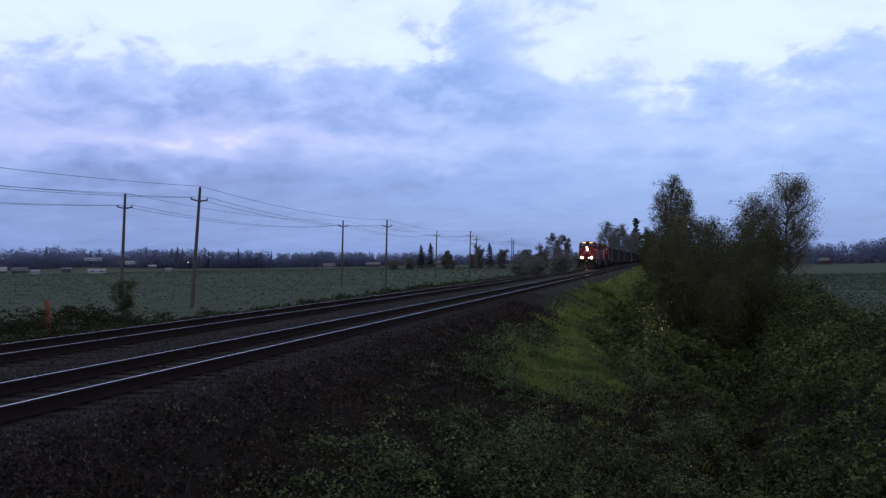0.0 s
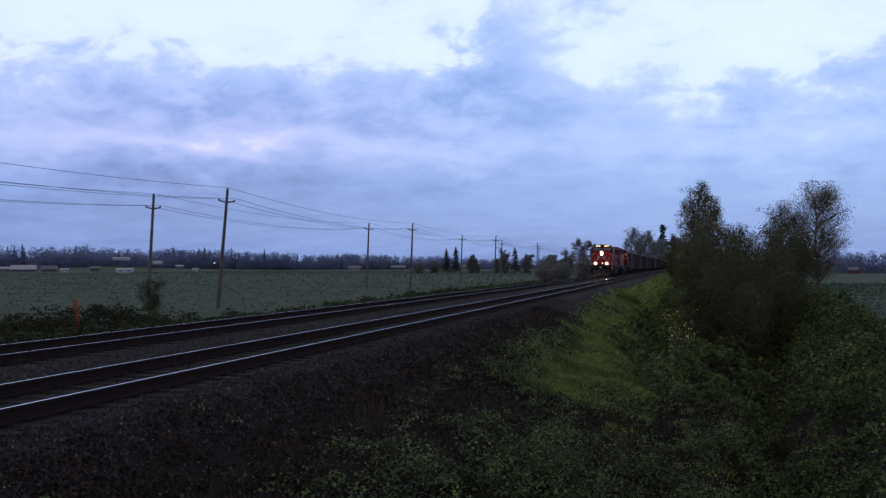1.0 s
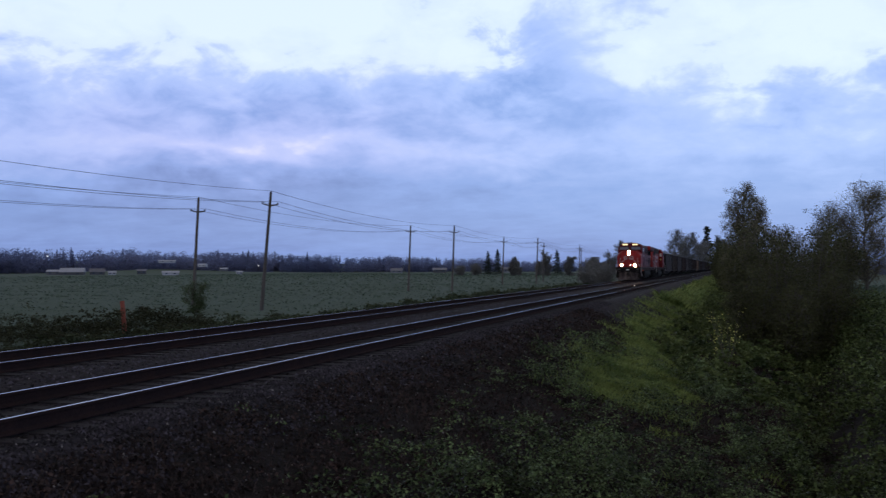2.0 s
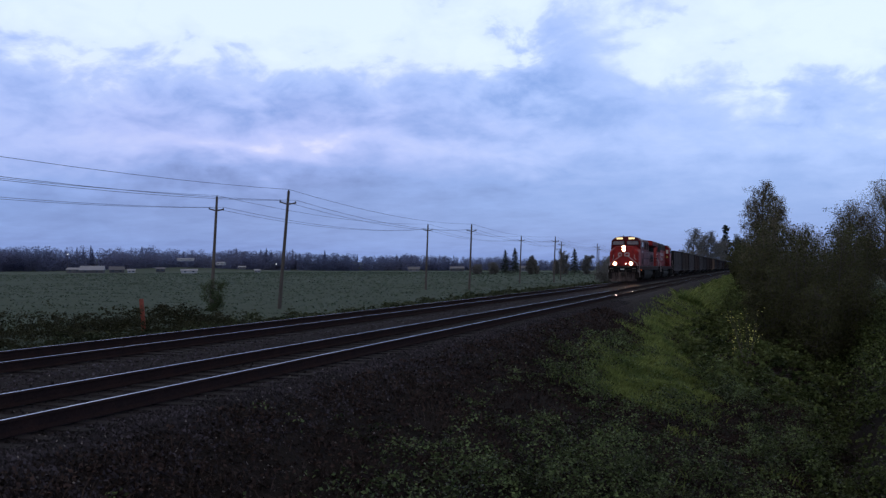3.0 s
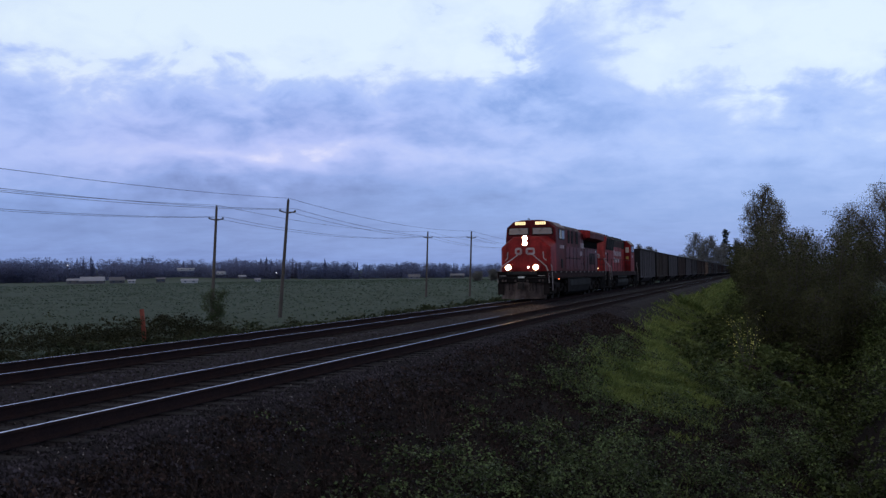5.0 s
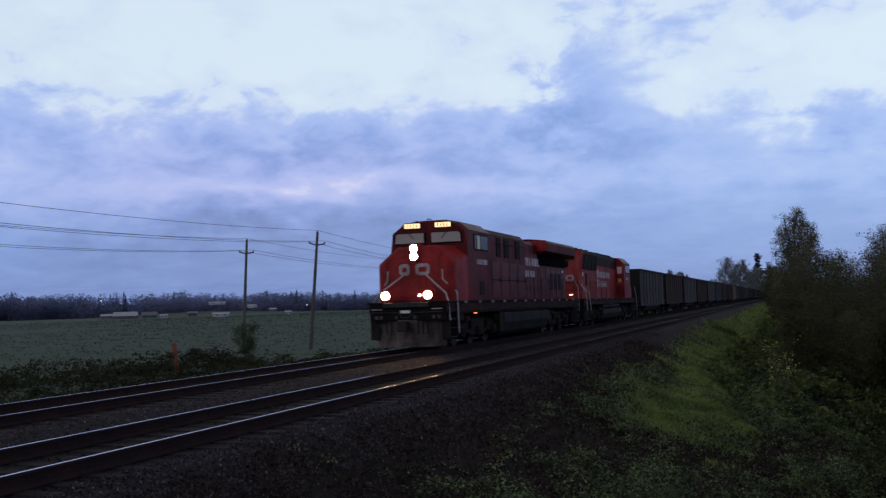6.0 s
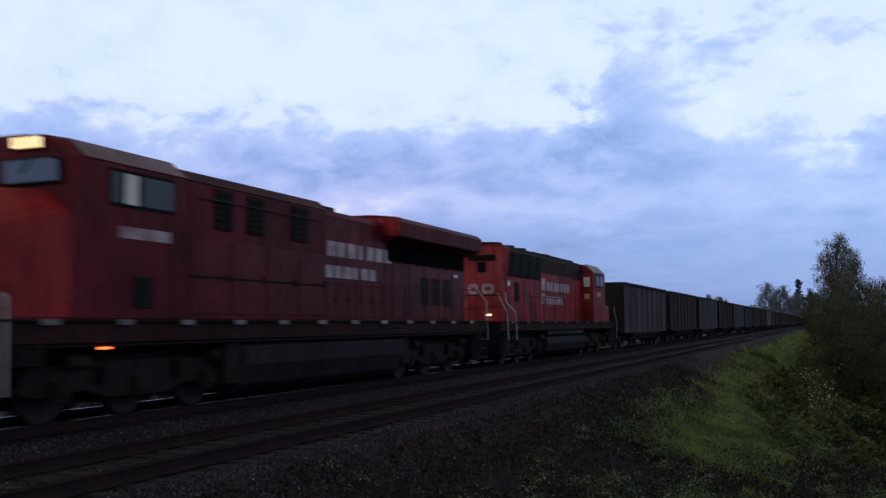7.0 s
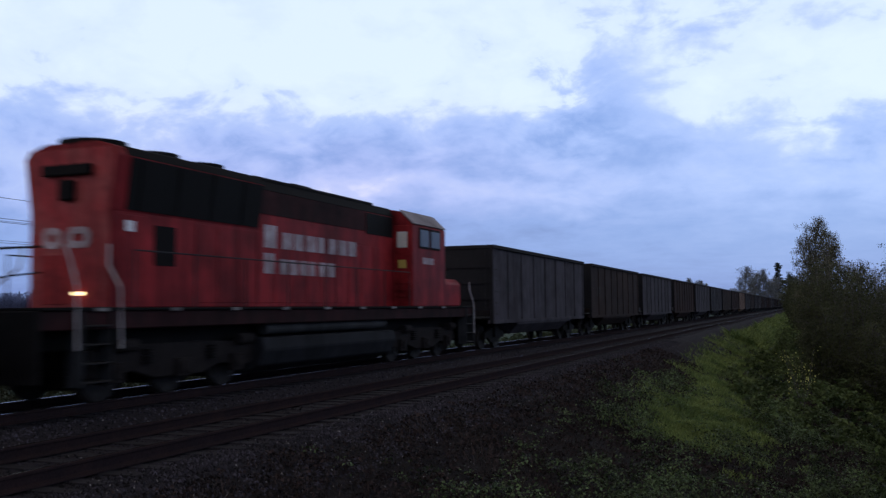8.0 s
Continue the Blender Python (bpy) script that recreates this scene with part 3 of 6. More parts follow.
# ---------------------------------------------------------------- tracks
def build_track(cx, label, top):
    track = tagged(new("railway_track"), label, "railway track", "parallel railway tracks")
    half = [(0.07, -0.175), (0.07, -0.160), (0.012, -0.13), (0.012, -0.045), (0.036, -0.035), (0.036, -0.010), (0.032, -0.005), (0.017, 0.0)]
    for s in (-1, 1):
        bm = bmesh.new()
        ys = [-80, 0, 40, 120, 400, 2300]
        loft(bm, [section(half, y) for y in ys])
        rail = part("rail", bm, M["rail_side"], track, "steel rail with a polished running surface")
        rail.data.materials.append(top)
        for p in rail.data.polygons:
            if p.normal.z > 0.99 and p.center.z > -0.02:
                p.material_index = 1
        rail.location = (cx + s * 0.7525, 0, 0)
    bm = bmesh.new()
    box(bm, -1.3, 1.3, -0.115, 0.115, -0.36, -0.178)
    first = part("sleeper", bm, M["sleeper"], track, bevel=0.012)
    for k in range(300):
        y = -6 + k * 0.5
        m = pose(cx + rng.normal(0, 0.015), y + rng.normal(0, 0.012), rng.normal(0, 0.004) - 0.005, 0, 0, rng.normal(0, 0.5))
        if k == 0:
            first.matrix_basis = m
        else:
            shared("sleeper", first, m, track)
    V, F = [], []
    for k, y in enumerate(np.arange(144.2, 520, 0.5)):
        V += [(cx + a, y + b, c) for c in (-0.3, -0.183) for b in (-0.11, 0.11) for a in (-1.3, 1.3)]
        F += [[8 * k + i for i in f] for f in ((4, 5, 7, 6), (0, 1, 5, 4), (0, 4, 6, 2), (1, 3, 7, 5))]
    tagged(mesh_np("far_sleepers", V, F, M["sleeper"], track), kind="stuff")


build_track(NEAR_X, "empty near track of polished rails on dark sleepers", M["rail_top"])
build_track(FAR_X, "far track of dull worn rails carrying the freight train", M["rail_dull"])


def stones():
    def scatter(name, n, x0, x1, y0, y1, s0, s1, label, mat="stone", patchy=0.0, clear=0.0):
        x = rng.uniform(x0, x1, n)
        y = y0 + (y1 - y0) * rng.uniform(0, 1, n) ** 1.7
        k = rng.uniform(-1.2, 1.2, n) * (1 - patchy) < wave(x, y, 0.9, 81) * patchy + (1 - patchy)
        x, y = x[k], y[k]
        keep = ~((np.abs(np.abs(x - NEAR_X) - 0.75) < 0.09) | (np.abs(np.abs(x - FAR_X) - 0.75) < 0.09))
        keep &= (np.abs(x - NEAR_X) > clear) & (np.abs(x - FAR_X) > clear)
        x, y = x[keep], y[keep]
        n = len(x)
        size = rng.uniform(s0, s1, n)
        base = np.array([(1, 0, -0.3), (-1, 0, -0.3), (0, 1, -0.3), (0, -1, -0.3), (0, 0, 0.8)])
        faces = np.array([(0, 2, 4), (2, 1, 4), (1, 3, 4), (3, 0, 4)])
        th = rng.uniform(0, 6.28, n)
        B = base[None] * rng.uniform(0.55, 1.2, (n, 5, 1)) + rng.normal(0, 0.16, (n, 5, 3))
        c, s = np.cos(th)[:, None], np.sin(th)[:, None]
        B = np.stack([B[..., 0] * c - B[..., 1] * s, B[..., 0] * s + B[..., 1] * c, B[..., 2]], -1) * size[:, None, None]
        z = ground_z(x, y) + size * 0.15
        V = (B + np.stack([x, y, z], -1)[:, None]).reshape(-1, 3)
        F = (np.arange(n)[:, None, None] * 5 + faces[None]).reshape(-1, 3)
        tagged(mesh_np(name, V, F, M[mat]), label, "ballast", kind="stuff")
    scatter("ballast_stones", 21000, -6.95, -6.0, 3, 50, 0.014, 0.036, "dark crushed rock on the track shoulder")
    scatter("ballast_stones", 12000, -6.2, -5.0, 3.5, 44, 0.012, 0.032, "stray dark stones on the bare bank")
    scatter("ballast_stones", 29000, -18.0, -6.9, 6, 60, 0.016, 0.038, "grey crushed rock between and under the rails")
    scatter("grey_stones", 17000, -6.95, -5.5, 3.5, 48, 0.016, 0.040, "lavender-grey stones strewn over the shoulder", "mid_stone", 0.75)
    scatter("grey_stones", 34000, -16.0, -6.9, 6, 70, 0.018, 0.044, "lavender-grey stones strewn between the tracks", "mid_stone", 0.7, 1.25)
    scatter("pale_stones", 1500, -6.9, -4.4, 4, 40, 0.010, 0.026, "scattered pale stones on the dark bank", "pale_stone")
    scatter("pale_stones", 900, -16.0, -6.9, 8, 60, 0.012, 0.028, "scattered pale stones between the rails", "pale_stone")


stones()


# ---------------------------------------------------------------- rolling stock
# Each vehicle stands in its own space: x across, y back from its leading end, z up from the rail head.
SPINNERS = []


def wheelset(parent, y, r, label=""):
    bm = bmesh.new()
    for s in (-1, 1):
        cyl(bm, (s * 0.70, 0, 0), (s * 0.82, 0, 0), r, 20)
        cyl(bm, (s * 0.67, 0, 0), (s * 0.70, 0, 0), r + 0.028, 20)
        for k in range(3):
            a = k * 2.094
            box(bm, s * 0.815, s * 0.83, math.cos(a) * r * 0.55 - 0.06, math.cos(a) * r * 0.55 + 0.06, math.sin(a) * r * 0.55 - 0.06, math.sin(a) * r * 0.55 + 0.06)
    cyl(bm, (-1.0, 0, 0), (1.0, 0, 0), 0.09, 10)
    ob = part("wheelset", bm, M["steel"], parent, "dark steel wheels on one axle")
    ob.location = (0, y, r)
    return ob


def engine_truck(loco, y0, axles, r):
    """A three-axle truck: side frames, journal boxes, springs, brake cylinders."""
    pivot = new("truck")
    pivot.parent, pivot.location = loco, (0, y0, 0)
    for s in (-1, 1):
        bm = bmesh.new()
        prof = [(-2.80, 0.55), (-2.62, 0.90), (-0.9, 0.98), (0.9, 0.98), (2.62, 0.90), (2.80, 0.55), (2.40, 0.42), (1.35, 0.50), (0.75, 0.34), (-0.75, 0.34), (-1.35, 0.50), (-2.40, 0.42)]
        loft(bm, [[(x, y, z) for y, z in prof] for x in (s * 0.98, s * 1.12)])
        part("side_frame", bm, M["truck_iron"], pivot, bevel=0.02)
        for a in axles:
            bm = bmesh.new()
            box(bm, *sorted((s * 1.06, s * 1.24)), a - 0.19, a + 0.19, r - 0.19, r + 0.17)
            cyl(bm, (s * 1.2, a, r), (s * 1.29, a, r), 0.13, 12)
            part("journal_box", bm, M["truck_iron"], pivot, bevel=0.02)
        for a in (-1.0, 1.0):
            bm = bmesh.new()
            for k in range(5):
                cyl(bm, (s * 1.16, a, 0.62 + k * 0.06), (s * 1.16, a, 0.655 + k * 0.06), 0.11, 10)
            part("spring", bm, M["black"], pivot)
            bm = bmesh.new()
            cyl(bm, (s * 1.2, a * 1.9, 0.98), (s * 1.2, a * 1.9 + 0.5, 0.98), 0.12, 12)
            part("brake_cylinder", bm, M["truck_iron"], pivot)
    bm = bmesh.new()
    box(bm, -0.95, 0.95, -2.3, 2.3, 0.55, 0.95)
    part("bolster", bm, M["black"], pivot, bevel=0.03)
    for a in axles:
        bm = bmesh.new()
        box(bm, -0.62, 0.62, a + 0.12, a + 0.95, 0.16, 0.80)
        part("traction_motor", bm, M["black"], pivot, bevel=0.06)
        for s in (-1, 1):
            bm = bmesh.new()
            box(bm, *sorted((s * 0.86, s * 0.97)), a - 0.72, a - 0.58, 0.22, 0.72)
            part("brake_shoe", bm, M["black"], pivot, bevel=0.02)
        SPINNERS.append((wheelset(pivot, a, r), r))
    return pivot


def coupler(veh, y0, y1):
    bm = bmesh.new()
    a, b = sorted((y0, y1))
    box(bm, -0.11, 0.11, a, b, 0.72, 0.98)
    box(bm, -0.17, 0.17, y1 - 0.14, y1 + 0.14, 0.66, 1.02)
    part("coupler", bm, M["steel"], veh, bevel=0.02)


def word_blocks(veh, x, y0, z0, width, height, count, mat):
    """A word of the road name as a row of plain upright bars, the first one taller."""
    step = width / (count + 0.45)
    y = y0
    for k in range(count):
        h, w = (height * 1.32, step * 0.95) if k == 0 else (height, step * (0.80, 0.84, 0.76, 0.84, 0.60, 0.80, 0.82)[k % 7])
        boxpart("lettering_block", (x - 0.004, x + 0.006, y, y + w, z0, z0 + h), mat, veh, bevel=0.003)
        y += step * (1.42 if k == 0 else 1.0)


def ring_mark(name, x, w, z, h, ya, yb, veh):
    """A plain off-white ring with cut corners, standing for a mark on an end wall."""
    t, c = 0.12, 0.09
    def loop(d):
        a, b, lo, hi, k = x + d, x + w - d, z + d, z + h - d, c * (1 - d / t * 0.6)
        return [(a + k, lo), (b - k, lo), (b, lo + k), (b, hi - k), (b - k, hi), (a + k, hi), (a, hi - k), (a, lo + k)]
    bm = bmesh.new()
    rows = [[bm.verts.new((px, yy, pz)) for px, pz in loop(d)] for d, yy in ((0, yb), (0, ya), (t, ya), (t, yb))]
    for p, q in zip(rows, rows[1:] + rows[:1]):
        for i in range(8):
            bm.faces.new((p[i], p[(i + 1) % 8], q[(i + 1) % 8], q[i]))
    part(name, bm, M["letter"], veh, "plain off-white ring")


def handrail(veh, x, y0, y1, z0, z1, posts, mat, r=0.016):
    tubepart("handrail", [(x, y0, z1), (x, y1, z1)], r, mat, veh)
    for k in range(posts):
        y = y0 + (y1 - y0) * k / max(1, posts - 1)
        tubepart("stanchion", [(x, y, z0), (x, y, z1)], r, mat, veh)


def stepwell(veh, y, s, mat):
    """Corner steps under an end platform: cheek plates and four treads."""
    d = 0.34
    for yy in (y - d, y + d):
        boxpart("step_cheek", (*sorted((s * 1.18, s * 1.52)), yy - 0.012, yy + 0.012, 0.34, 1.66), mat, veh)
    for k in range(4):
        z = 0.40 + k * 0.31
        boxpart("step_tread", (*sorted((s * 1.18, s * 1.52)), y - d + 0.015, y + d - 0.015, z, z + 0.03), M["steel"], veh, bevel=0.004)


def build_lead_engine():
    e = tagged(new("locomotive"), "dark red six-axle diesel locomotive with lit headlights leading the train", "locomotive", "locomotives of the train")
    # underframe and pilot
    boxpart("underframe", (-1.48, 1.48, -0.84, 21.2, 1.28, 1.62), M["sill"], e, "grimy dark red side sill", 0.02)
    boxpart("walkway", (-1.54, 1.54, -0.88, 21.3, 1.62, 1.67), M["black"], e, bevel=0.01)
    boxpart("underbody", (-0.9, 0.9, 0.2, 20.6, 0.92, 1.30), M["black"], e, bevel=0.03)
    for k in range(12):
        y = 1.0 + k * 1.68
        for s in (-1, 1):
            boxpart("reflector", (*sorted((s * 1.545, s * 1.552)), y - 0.19, y + 0.19, 1.575, 1.668), M["reflect"], e, "dirty white reflective patch", 0.002)
    bm = bmesh.new()
    prof = [(-0.90, 1.05), (-0.92, 0.75), (-1.0, 0.35), (-1.12, 0.10), (-1.05, 0.10), (-0.93, 0.35), (-0.84, 0.75), (-0.82, 1.05)]
    rings = []
    for x, dy in ((-1.3, 0.55), (-0.9, 0.28), (-0.35, 0.0), (0.35, 0.0), (0.9, 0.28), (1.3, 0.55)):
        rings.append([(x, y + dy, z) for y, z in prof])
    loft(bm, rings)
    part("snow_plough", bm, M["plough"], e, "worn rust-stained pilot plough", 0.01)
    boxpart("pilot_plate", (-1.42, 1.42, -0.90, -0.80, 1.0, 1.615), M["black"], e, bevel=0.02)
    boxpart("anticlimber", (-0.85, 0.85, -1.06, -0.885, 1.48, 1.66), M["grime"], e, "pale grey anticlimber shelf", 0.02)
    boxpart("pilot_plaque", (-0.25, 0.12, -0.925, -0.902, 1.28, 1.38), M["white"], e, bevel=0.005)
    coupler(e, -0.8, -1.30)
    coupler(e, 21.2, 22.15)
    for x in (-0.75, -0.55, 0.45, 0.62, 0.8):
        tubepart("air_hose", [(x, -0.92, 1.1), (x + 0.02, -1.06, 0.9), (x + 0.05, -1.10, 0.55)], 0.025, M["black"], e)
    for s in (-1, 1):
        stepwell(e, -0.28, s, M["truck_iron"])
        stepwell(e, 20.8, s, M["grime"])
    for x in (-1.15, -0.98, -0.4, 0.3, 1.0, 1.2):
        boxpart("hose_bracket", (x - 0.05, x + 0.05, -0.96, -0.903, 1.08, 1.2), M["plough"], e, "rust-stained hose bracket", 0.01)
    tubepart("uncoupling_lever", [(-1.35, -0.98, 1.32), (-0.3, -1.02, 1.30), (-0.12, -1.1, 1.12), (0.12, -1.1, 1.12), (0.3, -1.02, 1.30), (1.35, -0.98, 1.32)], 0.018, M["grime"], e)
    for s in (-1, 1):
        tubepart("grab_iron", [(s * 0.95, -0.91, 1.42), (s * 0.95, -0.99, 1.42), (s * 1.3, -0.99, 1.42), (s * 1.3, -0.91, 1.42)], 0.015, M["rail_white"], e, "dirty white grab iron")
    # nose
    bm = bmesh.new()
    loft(bm, [section([(1.36, 1.67), (1.36, 2.95), (0.62, 3.58), (0.0, 3.60)], -0.02),
              section([(1.47, 1.67), (1.47, 3.05), (0.72, 3.66), (0.0, 3.68)], 0.10),
              section([(1.52, 1.67), (1.52, 3.36), (1.05, 3.74), (0.0, 3.78)], 1.45)])
    part("nose", bm, M["red_bright"], e, "wide red nose coloured brighter as if lit", 0.03, 2)
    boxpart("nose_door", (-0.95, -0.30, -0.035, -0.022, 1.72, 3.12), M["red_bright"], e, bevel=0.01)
    # road mark on the nose, as plain shapes
    for x, w in ((-0.62, 0.42), (0.02, 0.54)):
        ring_mark("nose_mark", x, w, 2.62, 0.42, -0.046, -0.036, e)
    # headlight, ditch lights
    hb = boxpart("headlight_housing", (-0.24, 0.24, -0.08, 0.3, 3.12, 3.74), M["red_bright"], e, bevel=0.04)
    def bezel(name, x, z, y0, y1, r, mat, parent):
        """An open tube round a lamp, which keeps its light ahead."""
        bm = bmesh.new()
        rows = [[bm.verts.new((x + math.cos(k * math.pi / 10) * q, y, z + math.sin(k * math.pi / 10) * q)) for k in range(20)]
                for y, q in ((y1, r + 0.02), (y0, r + 0.045), (y0, r + 0.030), (y1, r))]
        for a, b in zip(rows, rows[1:] + rows[:1]):
            for k in range(20):
                bm.faces.new((a[k], a[(k + 1) % 20], b[(k + 1) % 20], b[k]))
        part(name, bm, mat, parent, "flared bright lamp reflector")
    for z in (3.29, 3.59):
        bm = bmesh.new()
        cyl(bm, (0, -0.10, z), (0, -0.085, z), 0.108, 20)
        part("headlight", bm, M["lamp"], hb, "glowing sealed-beam headlight")
        bezel("headlight_rim", 0, z, -0.15, -0.082, 0.110, M["chrome"], hb)
    for s in (-1, 1):
        d = boxpart("ditch_light_housing", (s * 0.80 - 0.19, s * 0.80 + 0.19, -0.86, -0.62, 1.67, 2.11), M["red_bright"], e, bevel=0.04)
        bm = bmesh.new()
        cyl(bm, (s * 0.80, -0.885, 1.90), (s * 0.80, -0.866, 1.90), 0.115, 20)
        part("ditch_light", bm, M["lamp"], d, "glowing ditch light")
        bezel("ditch_light_rim", s * 0.80, 1.90, -0.95, -0.862, 0.118, M["chrome"], d)
    boxpart("platform_lamp", (0.12, 0.20, -0.075, -0.04, 1.87, 1.94), M["platform_lamp"], e, "small white glowing platform lamp", 0.006)
    # cab
    bm = bmesh.new()
    half0 = [(1.52, 1.67), (1.52, 3.62), (1.50, 4.28), (1.12, 4.60), (0.55, 4.72), (0.0, 4.73)]
    loft(bm, [section([(1.52, 1.67), (1.52, 3.62), (1.44, 4.26), (1.02, 4.56), (0.5, 4.68), (0.0, 4.69)], 1.28 + 0.12),
              section(half0, 1.70), section(half0, 4.35)])
    cab = part("cab", bm, M["red"], e, "dark red full-width cab", 0.02)
    for s in (-1, 1):
        bm = bmesh.new()
        loft(bm, [[(s * x, y, z) for x, z in ((0.10, 3.83), (1.36, 3.83), (1.33, 4.20), (1.22, 4.27), (0.10, 4.27))] for y in (1.33, 1.40)])
        part("windshield_frame", bm, M["black"], cab, bevel=0.01)
        bm = bmesh.new()
        loft(bm, [[(s * x, y, z) for x, z in ((0.15, 3.87), (1.31, 3.87), (1.28, 4.18), (1.19, 4.235), (0.15, 4.235))] for y in (1.318, 1.328)])
        part("windshield", bm, M["glass"], cab, "dark glass with reflected sky tinted into its colour")
        tubepart("wiper", [(s * 0.75, 1.30, 4.25), (s * 0.55, 1.30, 4.02)], 0.012, M["black"], cab)
        nb = boxpart("number_board_housing", (*sorted((s * 0.26, s * 0.96)), 1.34, 1.6, 4.40, 4.64), M["red"], cab, bevel=0.02)
        boxpart("number_board", (*sorted((s * 0.30, s * 0.92)), 1.325, 1.338, 4.435, 4.605), M["board"], nb, "glowing white number board", 0.004)
        bm = bmesh.new()
        for k in range(4):
            x = s * 0.61 - 0.21 + k * 0.125
            box(bm, x, x + 0.03, 1.317, 1.324, 4.46, 4.58)
        part("number_bars", bm, M["black"], nb)
        # side windows
        for y0, y1, mat in ((2.28, 2.50, "dim_glass"), (2.60, 2.94, "blind"), (3.04, 3.90, "dim_glass")):
            boxpart("side_window_frame", (*sorted((s * 1.505, s * 1.532)), y0 - 0.05, y1 + 0.05, 3.56, 4.20), M["black"], cab, bevel=0.006)
            boxpart("side_window", (*sorted((s * 1.533, s * 1.541)), y0, y1, 3.62, 4.14), M[mat], cab, "pale blind behind the glass" if mat == "blind" else "dark glass", 0.002)
        boxpart("number_plate", (*sorted((s * 1.521, s * 1.527)), 2.5, 3.85, 3.04, 3.24), M["letter"], cab, "off-white bar on the cab side", 0.001)
        boxpart("vent", (*sorted((s * 1.521, s * 1.54)), 2.86, 3.40, 1.86, 2.40), M["grille"], cab, "black louvred vent", 0.004)
    boxpart("cab_roof_panel", (-0.45, 0.45, 1.9, 4.3, 4.72, 4.75), M["roof"], cab, bevel=0.012)
    # thin plates on the roof slopes, pale to stand for reflected sky
    for s in (-1, 1):
        bm = bmesh.new()
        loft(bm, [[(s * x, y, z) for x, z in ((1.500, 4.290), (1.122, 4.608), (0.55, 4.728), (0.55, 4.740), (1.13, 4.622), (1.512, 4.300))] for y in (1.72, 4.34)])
        part("cab_roof_edge", bm, M["roof_edge"], cab, "sloping roof edge coloured pale for mirrored sky")
    bm = bmesh.new()
    tube(bm, [(-0.35, 2.3, 4.75), (-0.35, 2.3, 4.86), (-0.35, 2.75, 4.86), (-0.35, 2.75, 4.75)], 0.02)
    part("antenna", bm, M["steel"], cab)
    # equipment room behind the cab
    bm = bmesh.new()
    half1 = [(1.50, 1.67), (1.50, 4.26), (1.30, 4.47), (0.60, 4.56), (0.0, 4.57)]
    loft(bm, [section(half1, 4.36), section(half1, 9.65)])
    room = part("equipment_room", bm, M["red"], e, bevel=0.015)
    boxpart("roof_strip", (-0.58, 0.58, 4.4, 9.6, 4.545, 4.60), M["roof"], room, bevel=0.02)
    for s in (-1, 1):
        bm = bmesh.new()
        loft(bm, [[(s * x, y, z) for x, z in ((1.500, 4.270), (1.302, 4.478), (0.60, 4.568), (0.60, 4.580), (1.31, 4.490), (1.512, 4.280))] for y in (4.38, 9.63)])
        part("roof_edge", bm, M["roof"], room, "sooty sloping roof edge")
    for s in (-1, 1):
        for y0, y1 in ((5.2, 5.80), (6.3, 6.95), (8.05, 8.75)):
            v = boxpart("louvre_panel", (*sorted((s * 1.501, s * 1.525)), y0, y1, 3.42, 4.22), M["grille"], room, "black louvred air intake", 0.004)
            for k in range(6):
                z = 3.46 + k * 0.125
                boxpart("slat", (*sorted((s * 1.525, s * 1.54)), y0 + 0.03, y1 - 0.03, z, z + 0.05), M["black"], v, bevel=0)
        tubepart("grab_rail", [(s * 1.56, 4.6, 3.98), (s * 1.56, 9.4, 3.98)], 0.014, M["grime"], room)
        for y0 in (4.5, 5.8, 7.1, 8.4):
            d = boxpart("access_door", (*sorted((s * 1.501, s * 1.516)), y0, y0 + 1.2, 1.78, 3.20), M["red_door"], room, bevel=0.006)
            boxpart("latch", (*sorted((s * 1.516, s * 1.535)), y0 + 1.08, y0 + 1.14, 2.40, 2.58), M["black"], d, bevel=0.003)
        boxpart("ledge", (*sorted((s * 1.50, s * 1.53)), 4.4, 9.6, 2.46, 2.50), M["black"], room, bevel=0.004)
    # engine hood
    bm = bmesh.new()
    half2 = [(0.98, 1.67), (0.98, 4.30), (0.88, 4.44), (0.45, 4.50), (0.0, 4.51)]
    loft(bm, [section(half2, 9.66), section(half2, 13.95)])
    hood = part("engine_hood", bm, M["red"], e, bevel=0.012)
    for s in (-1, 1):
        for k in range(6):
            y0 = 9.72 + k * 0.70
            d = boxpart("hood_door", (*sorted((s * 0.981, s * 0.998)), y0, y0 + 0.66, 1.75, 2.55), M["red_door"], hood, bevel=0.006)
            boxpart("latch", (*sorted((s * 0.998, s * 1.012)), y0 + 0.56, y0 + 0.61, 2.1, 2.25), M["black"], d, bevel=0)
            boxpart("upper_door", (*sorted((s * 0.981, s * 0.992)), y0, y0 + 0.66, 2.59, 4.22), M["red_door"], hood, bevel=0.006)
        word_blocks(hood, s * 0.996, 9.85, 3.28, 4.6, 0.38, 8, M["letter"])
        word_blocks(hood, s * 0.996, 9.85, 2.72, 3.6, 0.33, 7, M["letter"])
    boxpart("exhaust_stack", (-0.35, 0.35, 11.2, 12.2, 4.50, 4.68), M["steel"], hood, "pale weathered exhaust silencer", 0.02)
    boxpart("hood_lifting_eye", (-0.7, -0.5, 12.9, 13.1, 4.45, 4.56), M["black"], hood)
    # radiator cab with overhanging wings
    bm = bmesh.new()
    loft(bm, [section([(0.98, 1.67), (0.98, 4.42), (0.5, 4.5), (0.0, 4.51)], y) for y in (13.96, 20.3)])
    rad = part("radiator_cab", bm, M["red"], e, bevel=0.012)
    bm = bmesh.new()
    half3 = [(1.02, 3.86), (1.50, 4.02), (1.52, 4.44), (1.36, 4.58), (0.6, 4.66), (0.0, 4.67)]
    loft(bm, [section(half3, 13.90), section(half3, 20.62)])
